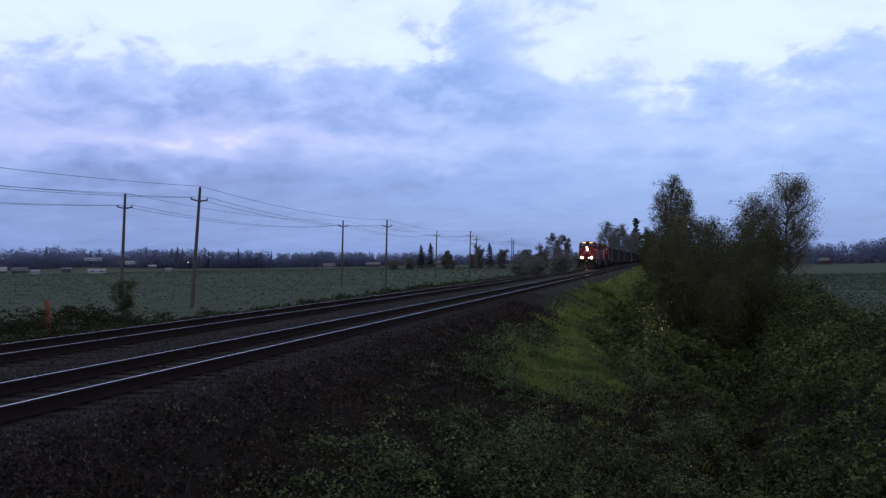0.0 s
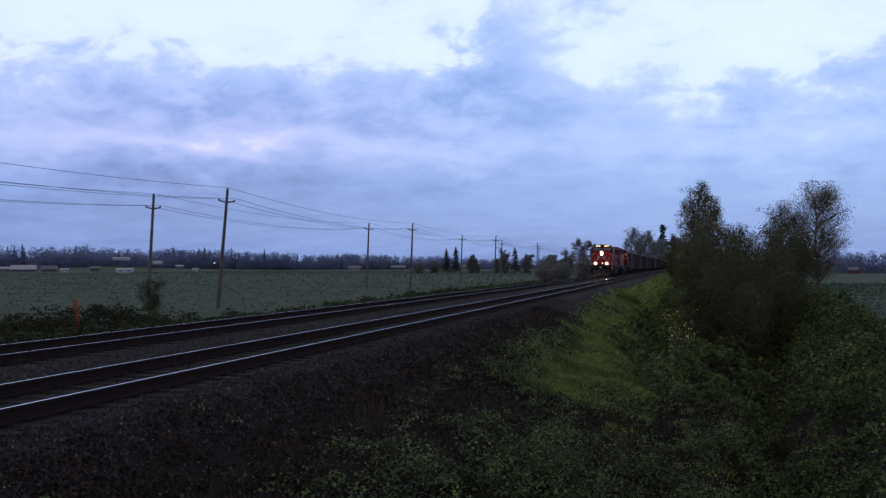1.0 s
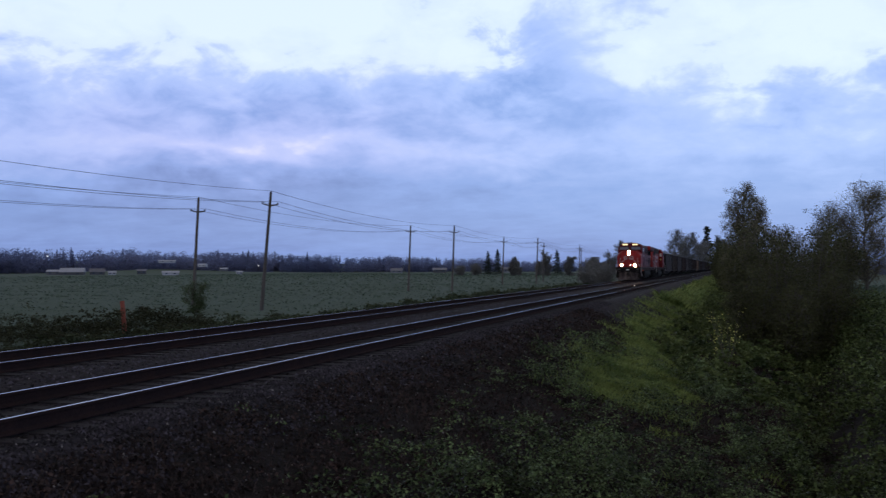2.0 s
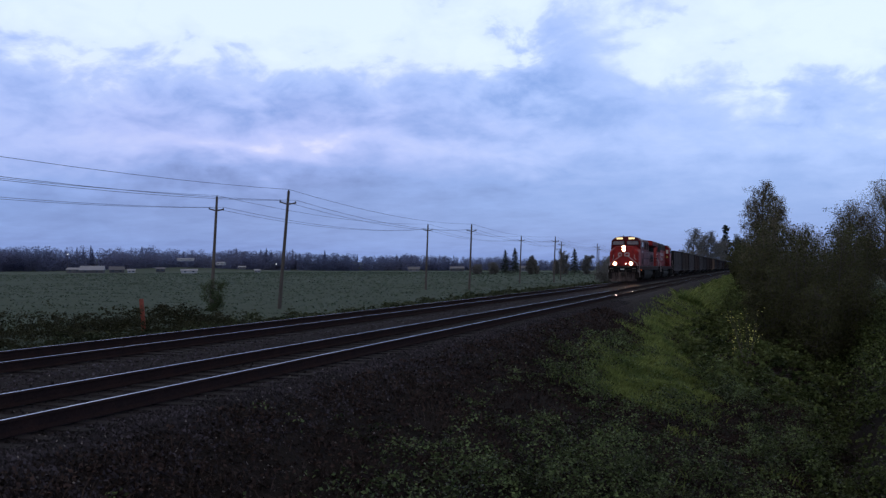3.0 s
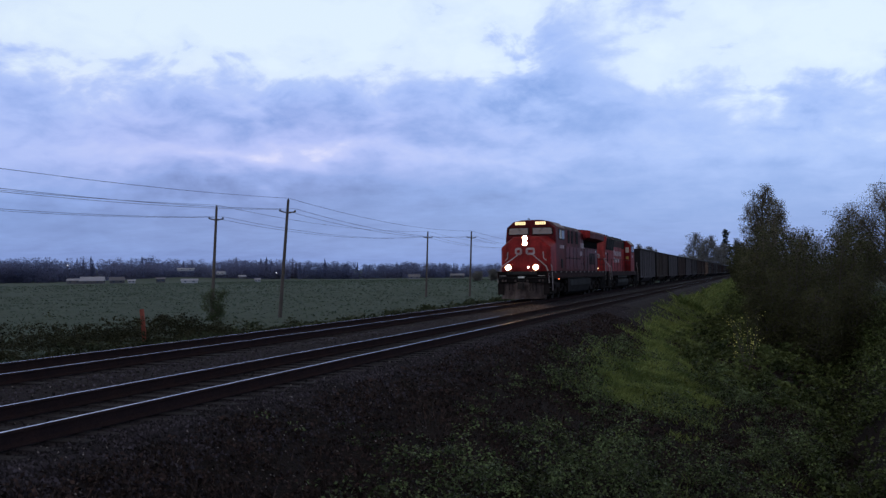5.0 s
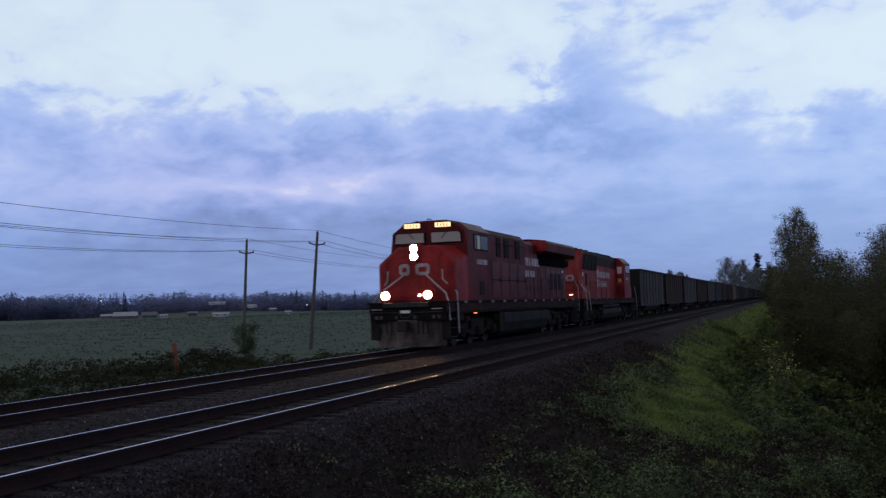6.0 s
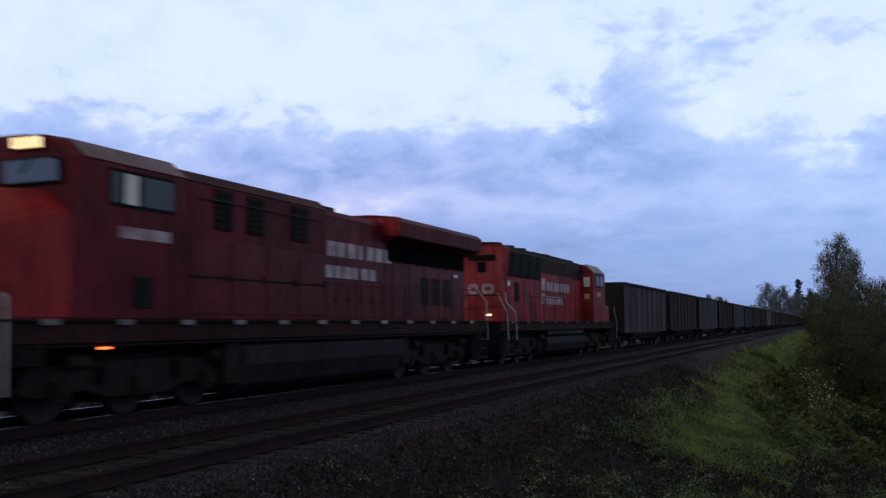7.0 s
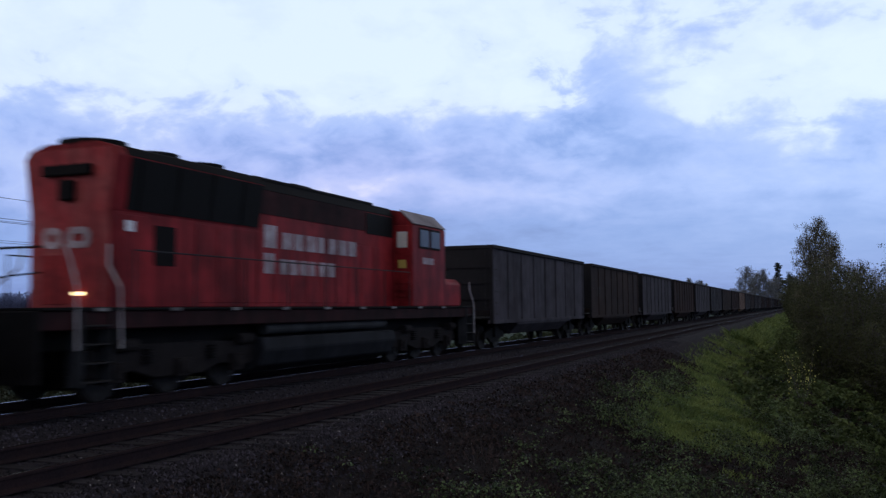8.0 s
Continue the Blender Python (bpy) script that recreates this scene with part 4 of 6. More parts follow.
    wing = part("radiator_wing", bm, M["red"], rad, "overhanging sooty radiator wing", 0.015)
    # front face in the brightened red, as if lit from ahead
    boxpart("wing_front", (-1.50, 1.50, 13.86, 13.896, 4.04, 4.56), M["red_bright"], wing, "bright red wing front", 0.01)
    for s in (-1, 1):
        # flat plate, not recessed; the shade below the wing is its colour
        boxpart("radiator_intake", (*sorted((s * 0.985, s * 1.01)), 14.1, 20.2, 3.36, 3.86), M["void"], rad, "flat intake panel painted black for the shade under the wing", 0.006)
        for k in range(5):
            y0 = 14.5 + k * 1.15
            boxpart("rear_door", (*sorted((s * 0.981, s * 0.996)), y0, y0 + 1.08, 1.76, 3.30), M["red_door"], rad, bevel=0.006)
        for y0 in (16.5, 17.4, 18.3):
            boxpart("door_vent", (*sorted((s * 0.997, s * 1.01)), y0, y0 + 0.62, 2.15, 3.0), M["grille"], rad, bevel=0.004)
        boxpart("data_patch", (*sorted((s * 0.998, s * 1.004)), 19.3, 19.6, 3.1, 3.2), M["white"], rad, bevel=0)
        handrail(e, s * 1.47, 9.75, 20.3, 1.67, 2.68, 8, M["grime"])
        tubepart("corner_rail", [(s * 1.47, 20.3, 2.68), (s * 1.5, 21.1, 2.3), (s * 1.5, 21.2, 1.0)], 0.030, M["rail_white"], e, "white corner handrail")
        # white rails at the front corners
        tubepart("corner_rail", [(s * 1.05, -0.06, 2.80), (s * 1.06, -0.08, 2.45), (s * 1.50, 0.16, 1.98), (s * 1.56, 0.14, 0.55)], 0.030, M["rail_white"], e, "white corner handrail")
        tubepart("corner_rail", [(s * 0.45, -0.10, 2.62), (s * 1.30, -0.45, 1.95), (s * 1.46, -0.62, 1.60), (s * 1.50, -0.62, 1.0)], 0.030, M["rail_white"], e, "white corner handrail")
    # tank, trucks, marker lamp
    bm = bmesh.new()
    tk = [(0.95, 0.17), (1.25, 0.34), (1.42, 0.75), (1.42, 1.12), (1.3, 1.22), (0.0, 1.22)]
    loft(bm, [section([(0.0, 0.17)] + tk[:-1] + [(0.0, 1.22)], y) for y in (6.35, 14.25)])
    part("fuel_tank", bm, M["tank"], e, "dusty blue-black fuel tank", 0.02)
    for s in (-1, 1):
        tubepart("sill_pipe", [(s * 1.45, 0.6, 1.24), (s * 1.45, 20.6, 1.24)], 0.03, M["black"], e)
        boxpart("sand_box", (*sorted((s * 1.10, s * 1.46)), 0.35, 1.0, 0.95, 1.28), M["black"], e)
        boxpart("battery_box", (*sorted((s * 0.60, s * 1.40)), 5.75, 6.30, 0.40, 1.28), M["truck_iron"], e)
        boxpart("equipment_box", (*sorted((s * 0.60, s * 1.38)), 14.30, 14.75, 0.45, 1.28), M["truck_iron"], e)
        for y in (0.75, 2.55, 4.5, 16.2, 18.2, 20.0):
            tubepart("sand_pipe", [(s * 1.20, y, 1.25), (s * 1.16, y + 0.06, 0.7), (s * 0.86, y + 0.10, 0.14)], 0.025, M["truck_iron"], e)
    boxpart("marker_lamp", (1.48, 1.53, 2.10, 2.34, 1.18, 1.22), M["amber"], e, "small glowing red-orange lamp", 0.004)
    engine_truck(e, 3.55, (-1.95, 0.0, 1.95), 0.53)
    engine_truck(e, 17.2, (-1.95, 0.0, 1.95), 0.53)
    return e


def build_second_engine():
    """Runs long hood first; its own y starts at its leading coupler."""
    e = tagged(new("locomotive"), "faded red six-axle diesel locomotive running long hood first", "locomotive", "locomotives of the train")
    boxpart("underframe", (-1.46, 1.46, 0.40, 20.70, 1.28, 1.60), M["sill"], e, bevel=0.02)
    boxpart("walkway", (-1.52, 1.52, 0.36, 20.74, 1.60, 1.65), M["black"], e, bevel=0.01)
    boxpart("underbody", (-0.9, 0.9, 0.9, 20.2, 0.92, 1.30), M["black"], e, bevel=0.03)
    for k in range(9):
        y = 1.7 + k * 2.0
        for s in (-1, 1):
            boxpart("reflector", (*sorted((s * 1.525, s * 1.532)), y - 0.15, y + 0.15, 1.585, 1.645), M["reflect"], e, "dirty white reflective patch", 0.002)
    coupler(e, 0.5, 0.0)
    coupler(e, 20.6, 21.75)
    for y in (0.33, 20.77):
        boxpart("pilot_plate", (-1.5, 1.5, y - 0.05, y + 0.05, 0.45, 1.60), M["black"], e, bevel=0.02)
    for s in (-1, 1):
        stepwell(e, 1.62, s, M["grime"])
        stepwell(e, 20.3, s, M["grime"])
        tubepart("corner_rail", [(s * 0.98, 2.50, 2.78), (s * 1.02, 2.44, 2.40), (s * 1.48, 2.2, 2.0), (s * 1.55, 2.15, 0.95)], 0.022, M["rail_white"], e, "white corner handrail")
        tubepart("corner_rail", [(s * 1.05, 1.35, 2.70), (s * 1.22, 1.30, 2.40), (s * 1.48, 1.15, 2.0), (s * 1.55, 1.1, 0.95)], 0.022, M["rail_white"], e, "white corner handrail")
        tubepart("corner_rail", [(s * 1.45, 20.45, 2.50), (s * 1.45, 20.45, 2.2), (s * 1.52, 20.68, 1.75), (s * 1.52, 20.68, 0.7)], 0.022, M["rail_white"], e, "white corner handrail")
        handrail(e, s * 1.46, 2.6, 15.0, 1.65, 2.66, 8, M["grime"])
    # long hood
    half = [(0.90, 1.65), (0.90, 4.34), (0.76, 4.58), (0.4, 4.63), (0.0, 4.64)]
    bm = bmesh.new()
    loft(bm, [section(half, 2.65), section(half, 15.15)])
    hood = part("long_hood", bm, M["red_faded"], e, "sun-faded red long hood", 0.02)
    boxpart("roof_strip", (-0.79, 0.79, 7.6, 13.95, 4.56, 4.67), M["black"], hood, bevel=0.03)
    flare = [(0.905, 3.40), (1.05, 4.42), (0.95, 4.58), (0.6, 4.68), (0.0, 4.69)]
    bm = bmesh.new()
    loft(bm, [section(flare, 2.61), section(flare, 7.55)])
    fl = part("radiator_flare", bm, M["red_faded"], hood, "flared radiator section", 0.02)
    bm = bmesh.new()
    cap = [(1.056, 4.425), (0.958, 4.592), (0.6, 4.694), (0.0, 4.705)]
    loft(bm, [section([(0.85, 4.415)] + cap, y) for y in (2.9, 7.54)])
    part("flare_roof", bm, M["black"], fl, "sooty black radiator roof")
    for s in (-1, 1):
        bm = bmesh.new()
        loft(bm, [[(s * (x + 0.006), y, z) for x, z in ((0.905, 3.45), (1.035, 4.40), (1.06, 4.40), (0.93, 3.45))] for y in (3.0, 7.5)])
        g = part("radiator_grille", bm, M["grille"], fl, "black slanting radiator grille")
        for k in range(4):
            y = 3.3 + k * 1.15
            bm = bmesh.new()
            loft(bm, [[(s * x, yy, z) for x, z in ((0.93, 3.45), (1.062, 4.38), (1.08, 4.38), (0.95, 3.45))] for yy in (y, y + 0.05)])
            part("grille_bar", bm, M["black"], g)
        boxpart("air_filter_panel", (*sorted((s * 0.901, s * 0.922)), 13.2, 15.05, 3.72, 4.32), M["grille"], hood, "black upper filter panel", 0.006)
        d = boxpart("hood_door_recess", (*sorted((s * 0.901, s * 0.912)), 3.85, 4.5, 2.45, 3.22), M["black"], hood, bevel=0.004)
        for k in range(15):
            y0 = 2.85 + k * 0.77
            if not 3.5 < y0 + 0.35 < 4.9:
                boxpart("hood_door", (*sorted((s * 0.901, s * 0.914)), y0, y0 + 0.73, 1.75, 3.36), M["red_faded"], hood, bevel=0.006)
        boxpart("panel", (*sorted((s * 0.901, s * 0.911)), 7.65, 13.1, 3.40, 3.76), M["red_faded"], hood, bevel=0.004)
        boxpart("upper_screen", (*sorted((s * 0.901, s * 0.916)), 7.62, 13.15, 3.79, 4.34), M["soot_red"], hood, "sooty dark red panel under the roof", 0.004)
        bm = bmesh.new()
        loft(bm, [[(s * x, y, z) for x, z in ((0.900, 4.345), (0.762, 4.588), (0.42, 4.640), (0.42, 4.652), (0.770, 4.602), (0.914, 4.352))] for y in (7.57, 15.13)])
        part("roof_soot_plate", bm, M["black"], hood, "sooty black roof edge")
        word_blocks(hood, s * 0.920, 7.75, 3.02, 4.9, 0.40, 8, M["letter"])
        word_blocks(hood, s * 0.920, 7.75, 2.42, 3.6, 0.36, 7, M["letter"])
        boxpart("class_light", (*sorted((s * 0.901, s * 0.925)), 3.0, 3.25, 3.05, 3.25), M["white"], hood, bevel=0.005)
    # radiator fans and roof gear
    for y in (3.2, 4.8, 6.4):
        bm = bmesh.new()
        cyl(bm, (0, y, 4.67), (0, y, 4.77), 0.62, 20)
        part("radiator_fan", bm, M["black"], hood)
    for y, w in ((8.6, 0.45), (10.2, 0.55), (12.2, 0.4)):
        boxpart("roof_hatch", (-w, w, y - 0.5, y + 0.5, 4.65, 4.76), M["black"], hood, bevel=0.03)
    # end of the long hood
    boxpart("end_number_box", (-0.55, 0.55, 2.45, 2.57, 4.06, 4.26), M["black"], hood, "dark unlit number box", 0.02)
    boxpart("end_headlight", (-0.16, 0.16, 2.45, 2.57, 3.60, 3.98), M["black"], hood, "unlit black headlight housing", 0.03)
    bm = bmesh.new()
    loft(bm, [[(x, y, z) for x, z in ((-0.9, 1.66), (0.9, 1.66), (0.9, 3.40), (1.04, 4.40), (0.94, 4.56), (-0.94, 4.56), (-1.04, 4.40), (-0.9, 3.40))] for y in (2.58, 2.605)])
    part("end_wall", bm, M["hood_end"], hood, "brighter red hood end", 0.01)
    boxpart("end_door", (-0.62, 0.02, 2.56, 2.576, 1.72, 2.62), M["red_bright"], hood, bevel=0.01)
    for x, w in ((-0.58, 0.42), (-0.02, 0.52)):
        ring_mark("end_mark", x, w, 2.74, 0.38, 2.55, 2.56, hood)
    boxpart("step_lamp", (0.16, 0.38, 2.50, 2.555, 1.88, 1.94), M["step_lamp"], e, "small warm glowing step lamp", 0.004)
    handrail(e, 0.0, 0.45, 0.5, 1.65, 2.55, 2, M["grime"])
    tubepart("end_rail", [(-1.4, 0.45, 2.6), (1.4, 0.45, 2.6)], 0.02, M["black"], e)
    tubepart("end_chain", [(-1.4, 0.45, 2.2), (0, 0.45, 2.1), (1.4, 0.45, 2.2)], 0.014, M["black"], e)
    # cab
    half_c = [(1.50, 1.65), (1.50, 4.10), (1.05, 4.54), (0.4, 4.64), (0.0, 4.65)]
    bm = bmesh.new()
    loft(bm, [section(half_c, 15.2), section(half_c, 17.95)])
    cab = part("cab", bm, M["red_faded"], e, "faded red narrow-nose cab", 0.02)
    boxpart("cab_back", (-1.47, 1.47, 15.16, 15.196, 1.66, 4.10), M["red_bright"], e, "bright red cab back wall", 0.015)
    for s in (-1, 1):
        # slope plate carrying the painted sky sheen
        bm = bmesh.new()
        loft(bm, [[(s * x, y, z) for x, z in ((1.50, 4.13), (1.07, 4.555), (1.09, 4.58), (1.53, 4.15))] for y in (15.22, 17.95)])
        part("roof_edge", bm, M["cab_roof"], cab, "sloping roof edge, sky sheen painted pale grey")
        for y0, y1 in ((15.75, 16.45), (16.65, 17.4)):
            boxpart("side_window_frame", (*sorted((s * 1.501, s * 1.522)), y0 - 0.05, y1 + 0.05, 3.42, 4.06), M["black"], cab, bevel=0.006)
            boxpart("side_window", (*sorted((s * 1.523, s * 1.53)), y0, y1, 3.48, 4.0), M["dim_glass"], cab, "dark glass", 0.002)
        boxpart("number_plate", (*sorted((s * 1.501, s * 1.508)), 16.0, 16.9, 2.95, 3.15), M["letter"], cab, "off-white bar on the cab side", 0.001)
    boxpart("door_window", (1.02, 1.34, 15.13, 15.155, 3.42, 3.90), M["blind"], e, "pale door window", 0.004)
    boxpart("door_plate", (1.05, 1.30, 15.13, 15.155, 2.80, 3.05), M["yellow"], e, "small yellow-green plate", 0.004)
    for k in range(3):
        boxpart("ladder_rung", (1.0, 1.45, 15.05, 15.10, 1.95 + k * 0.2, 1.98 + k * 0.2), M["red_bright"], e, bevel=0)
    bm = bmesh.new()
    half_n = [(1.22, 1.65), (1.22, 2.42), (1.05, 2.58), (0.0, 2.62)]
    loft(bm, [section(half_n, 17.96), section(half_n, 20.15)])
    part("short_hood", bm, M["red_faded"], e, "low faded red short hood", 0.04)
    # tank and reservoirs
    bm = bmesh.new()
    loft(bm, [section([(0.0, 0.18), (0.8, 0.18), (1.25, 0.36), (1.40, 0.70), (1.36, 0.98), (0.0, 1.02)], y) for y in (7.0, 14.1)])
    part("fuel_tank", bm, M["tank"], e, "dusty blue-black fuel tank", 0.03)
    for s in (-1, 1):
        bm = bmesh.new()
        cyl(bm, (s * 1.22, 7.2, 1.17), (s * 1.22, 13.6, 1.17), 0.13, 14)
        part("air_reservoir", bm, M["grime"], e)
    engine_truck(e, 4.35, (-1.9, 0.05, 1.9), 0.51)
    engine_truck(e, 17.0, (-1.9, -0.05, 1.9), 0.51)
    return e


CAR_PITCH = 17.5


def build_coal_car(body_mat, label):
    c = tagged(new("coal_car"), label, "freight car", "coal cars of the train")
    y0, y1, zb, zt = 1.0, 16.5, 1.12, 3.92
    # open tub: sides, sloping ends, floor
    for s in (-1, 1):
        side = boxpart("side_wall", (*sorted((s * 1.46, s * 1.50)), y0, y1, zb, zt), body_mat, c, bevel=0)
        for k in range(9):
            y = y0 + 0.12 + k * (y1 - y0 - 0.24) / 8
            boxpart("rib", (*sorted((s * 1.50, s * 1.54)), y - 0.07, y + 0.07, zb, zt - 0.1), body_mat, side, bevel=0)
        boxpart("top_chord", (*sorted((s * 1.43, s * 1.60)), y0 - 0.02, y1 + 0.02, zt - 0.10, zt + 0.04), M["chord"], c, bevel=0.012)
        boxpart("side_sill", (*sorted((s * 1.30, s * 1.54)), y0, y1, 0.98, zb), body_mat, c, bevel=0.01)
        # the sunken tub between the trucks
        bm = bmesh.new()
        loft(bm, [[(s * x, y, z) for x, z in ((1.52, zb), (1.50, zb - 0.22), (1.05, lo), (0.30, lo), (0.30, zb))] for y, lo in ((4.15, 0.86), (4.6, 0.52), (12.9, 0.52), (13.35, 0.86))])
        part("tub_bottom", bm, body_mat, c, bevel=0.015)
        boxpart("data_panel", (*sorted((s * 1.501, s * 1.506)), y0 + 1.75, y0 + 2.45, 2.2, 2.7), M["grime"], c, bevel=0)
        bm = bmesh.new()
        for k in range(5):
            tube(bm, [(s * 1.56, y0 + 0.25, 1.35 + k * 0.42), (s * 1.56, y0 + 0.62, 1.35 + k * 0.42)], 0.014, 5)
        part("ladder", bm, M["steel"], c)
    for a, b in ((y0, y0 + 0.05), (y1 - 0.05, y1)):
        end = boxpart("end_wall", (-1.46, 1.46, a, b, 1.5, zt), M["chord"], c, bevel=0)
        for k in range(3):
            z = 1.9 + k * 0.6
            e0, e1 = (a - 0.07, a) if a == y0 else (b, b + 0.07)
            boxpart("end_rib", (-1.42, 1.42, e0, e1, z, z + 0.12), M["chord"], end, bevel=0)
        boxpart("end_chord", (-1.46, 1.46, a - 0.05, b + 0.05, zt - 0.10, zt + 0.04), M["chord"], c, bevel=0.012)
        q = 1 if a == y0 else -1
        for s in (-1, 1):
            boxpart("corner_post", (*sorted((s * 1.40, s * 1.53)), *sorted((a + (0 if q > 0 else 0.05) - q * 0.04, a + (0 if q > 0 else 0.05) + q * 0.16)), 1.0, zt - 0.1), M["chord"], c, bevel=0.01)
            tubepart("end_ladder", [(s * 1.25, a - q * 0.10, 1.2), (s * 1.25, a - q * 0.10, zt - 0.2)], 0.016, M["steel"], c)
    boxpart("floor", (-1.45, 1.45, y0 + 0.06, y1 - 0.06, 1.14, 1.2), M["black"], c, bevel=0)
    boxpart("centre_sill", (-0.25, 0.25, 0.2, 17.3, 0.75, 1.12), M["black"], c, bevel=0.01)
    boxpart("brake_wheel_platform", (-0.7, 0.7, 0.55, 0.98, 1.45, 1.5), M["black"], c, bevel=0.005)
    coupler(c, 0.6, 0.02)
    coupler(c, 16.9, 17.48)
    for yt in (2.55, 14.95):
        p = new("truck")
        p.parent, p.location = c, (0, yt, 0)
        for s in (-1, 1):
            bm = bmesh.new()
            prof = [(-1.2, 0.42), (-1.2, 0.62), (-0.45, 0.80), (0.45, 0.80), (1.2, 0.62), (1.2, 0.42), (0.85, 0.46), (0.45, 0.26), (-0.45, 0.26), (-0.85, 0.46)]
            loft(bm, [[(x, y, z) for y, z in prof] for x in (s * 0.94, s * 1.06)])
            part("side_frame", bm, M["black"], p, bevel=0)
        boxpart("bolster", (-1.15, 1.15, -0.2, 0.2, 0.45, 0.95), M["black"], p, bevel=0.01)
        for a in (-0.89, 0.89):
            wheelset(p, a, 0.457)
    return c


lead = build_lead_engine()
second = build_second_engine()
CAR_KINDS = dict(g=(M["car_grey"], "pale grey ribbed steel coal car with a sunken tub"), b=(M["car_brown"], "dark brown ribbed steel coal car in the train"),
                 r=(M["car_rust"], "rust-brown ribbed steel coal car in the train"), d=(M["car_dark"], "dark grey ribbed steel coal car in the train"),
                 t=(M["car_tan"], "rusty tan steel coal car in the train"))
FIRST_OF, CARS = {}, []
for kind in "gbgrgdbrt" + "dbdgbdrbgdbdbgdbrdbgdbdgbdrbd":
    if kind in FIRST_OF:
        CARS.append(copy_thing(FIRST_OF[kind], Matrix.Identity(4)))
    else:
        FIRST_OF[kind] = build_coal_car(*CAR_KINDS[kind])
        CARS.append(FIRST_OF[kind])


# ---------------------------------------------------------------- poles and wires
def build_pole(x, y, top, arm_drop, lean):
    p = tagged(new("utility_pole"), "weathered wooden utility pole with a short crossarm", "utility pole", "utility poles along the line")
    z0 = at_ground(x, y)
    p.matrix_basis = pose(x - math.tan(radians(lean)) * top, y, 0, 0, lean, 0)
    bm = bmesh.new()
    cyl(bm, (0, 0, z0 - 0.5), (0, 0, top), 0.17, 12, 0.105)
    part("shaft", bm, M["pole"], p)
    za = top - arm_drop
    bm = bmesh.new()
    for s in (-1, 1):
        loft(bm, [[(s * u, v, w + k) for v, w in ((-0.05, -0.05), (0.05, -0.05), (0.05, 0.06), (-0.05, 0.06))] for u, k in ((0.08, 0.0), (0.75, 0.14))])
    arm = part("crossarm", bm, M["pole"], p, "dark upswept crossarm")
    arm.location.z = za
    for dx, dz in ((-0.7, za + 0.2), (0.7, za + 0.2), (0.0, top)):
        bm = bmesh.new()
        cyl(bm, (dx, 0, dz - 0.02), (dx, 0, dz + 0.10), 0.05, 8, 0.03)
        cyl(bm, (dx, 0, dz + 0.02), (dx, 0, dz + 0.06), 0.075, 8)
        part("insulator", bm, M["insulator"], p)
    return p


def build_wires(rows, label):
    """rows: pole x, y, top, arm drop. One wire object for each conductor, hung span by span."""
    for dx, low in ((-0.7, True), (0.7, True), (0.0, False)):
        bm = bmesh.new()
        for (xa, ya, ta, da), (xb, yb, tb, db) in zip(rows, rows[1:]):
            za, zb = (ta - da + 0.28, tb - db + 0.28) if low else (ta + 0.1, tb + 0.1)
            pts = []
            for k in range(13):
                u = k / 12
                sag = 4 * u * (1 - u) * (0.95 if low else 0.75)
                pts.append((xa + dx + (xb - xa) * u, ya + (yb - ya) * u, za + (zb - za) * u - sag))
            tube(bm, pts, 0.017, 4)
        tagged(part("overhead_wire", bm, M["wire"]), label, "wire", "overhead wires")


NEAR_LINE = [(-36.8, 8.0, 7.9, 1.1), (-36.6, 71.0, 7.93, 1.1), (-39.8, 136.0, 7.9, 1.0), (-39.6, 198.3, 7.9, 1.0), (-40.6, 262.0, 7.9, 1.0), (-41.5, 330.0, 7.9, 1.0), (-42, 400, 7.9, 1.0)]
FAR_LINE = [(-45.8, 14.0, 7.9, 1.25), (-45.6, 74.6, 7.9, 1.25), (-46.0, 134.0, 7.9, 0.9), (-45.6, 192.5, 7.9, 0.9), (-45.4, 235.0, 7.9, 0.9), (-46, 300, 7.9, 0.9), (-46, 370, 7.9, 0.9)]
for line, lean2 in ((NEAR_LINE, 5.0), (FAR_LINE, 3.2)):
    for k, row in enumerate(line):
        build_pole(*row, (2.0, lean2, 2.3, 2.3, 1.5, 1.0, 1.4)[k])
build_wires(NEAR_LINE, "dark sagging overhead wire on the pole line")
build_wires(FAR_LINE, "dark sagging overhead wire on the farther pole line")


def build_stake():
    x, y = -27.6, 38.7
    z = at_ground(x, y)
    bm = bmesh.new()
    box(bm, -0.10, 0.10, -0.05, 0.05, -0.3, 1.55)
    st = part("marker_post", bm, M["stake"], bevel=0.012)
    st.matrix_basis = pose(x, y, z, 0, -5, 20)
    tagged(st, "leaning orange wooden marker post in the weeds", "marker post")


build_stake()


# ---------------------------------------------------------------- plants
def limb_mesh(segs, sides=4):
    """Tapered limbs from rows of (start, end, radius, radius)."""
    V, F = [], []
    for p, q, r0, r1 in segs:
        p, q = np.array(p, float), np.array(q, float)
        d = unit(q - p)
        a = unit(np.cross(d, [0.3, 0.9, 0.31] if abs(d[2]) > 0.8 else [0, 0, 1.0]))
        b = np.cross(d, a)
        n0 = len(V)
        for c, r in ((p, r0), (q, r1)):
            for k in range(sides):
                t = 6.283 * k / sides
                V.append(c + (a * math.cos(t) + b * math.sin(t)) * r)
        F += [[n0 + k, n0 + (k + 1) % sides, n0 + sides + (k + 1) % sides, n0 + sides + k] for k in range(sides)]
    return V, F


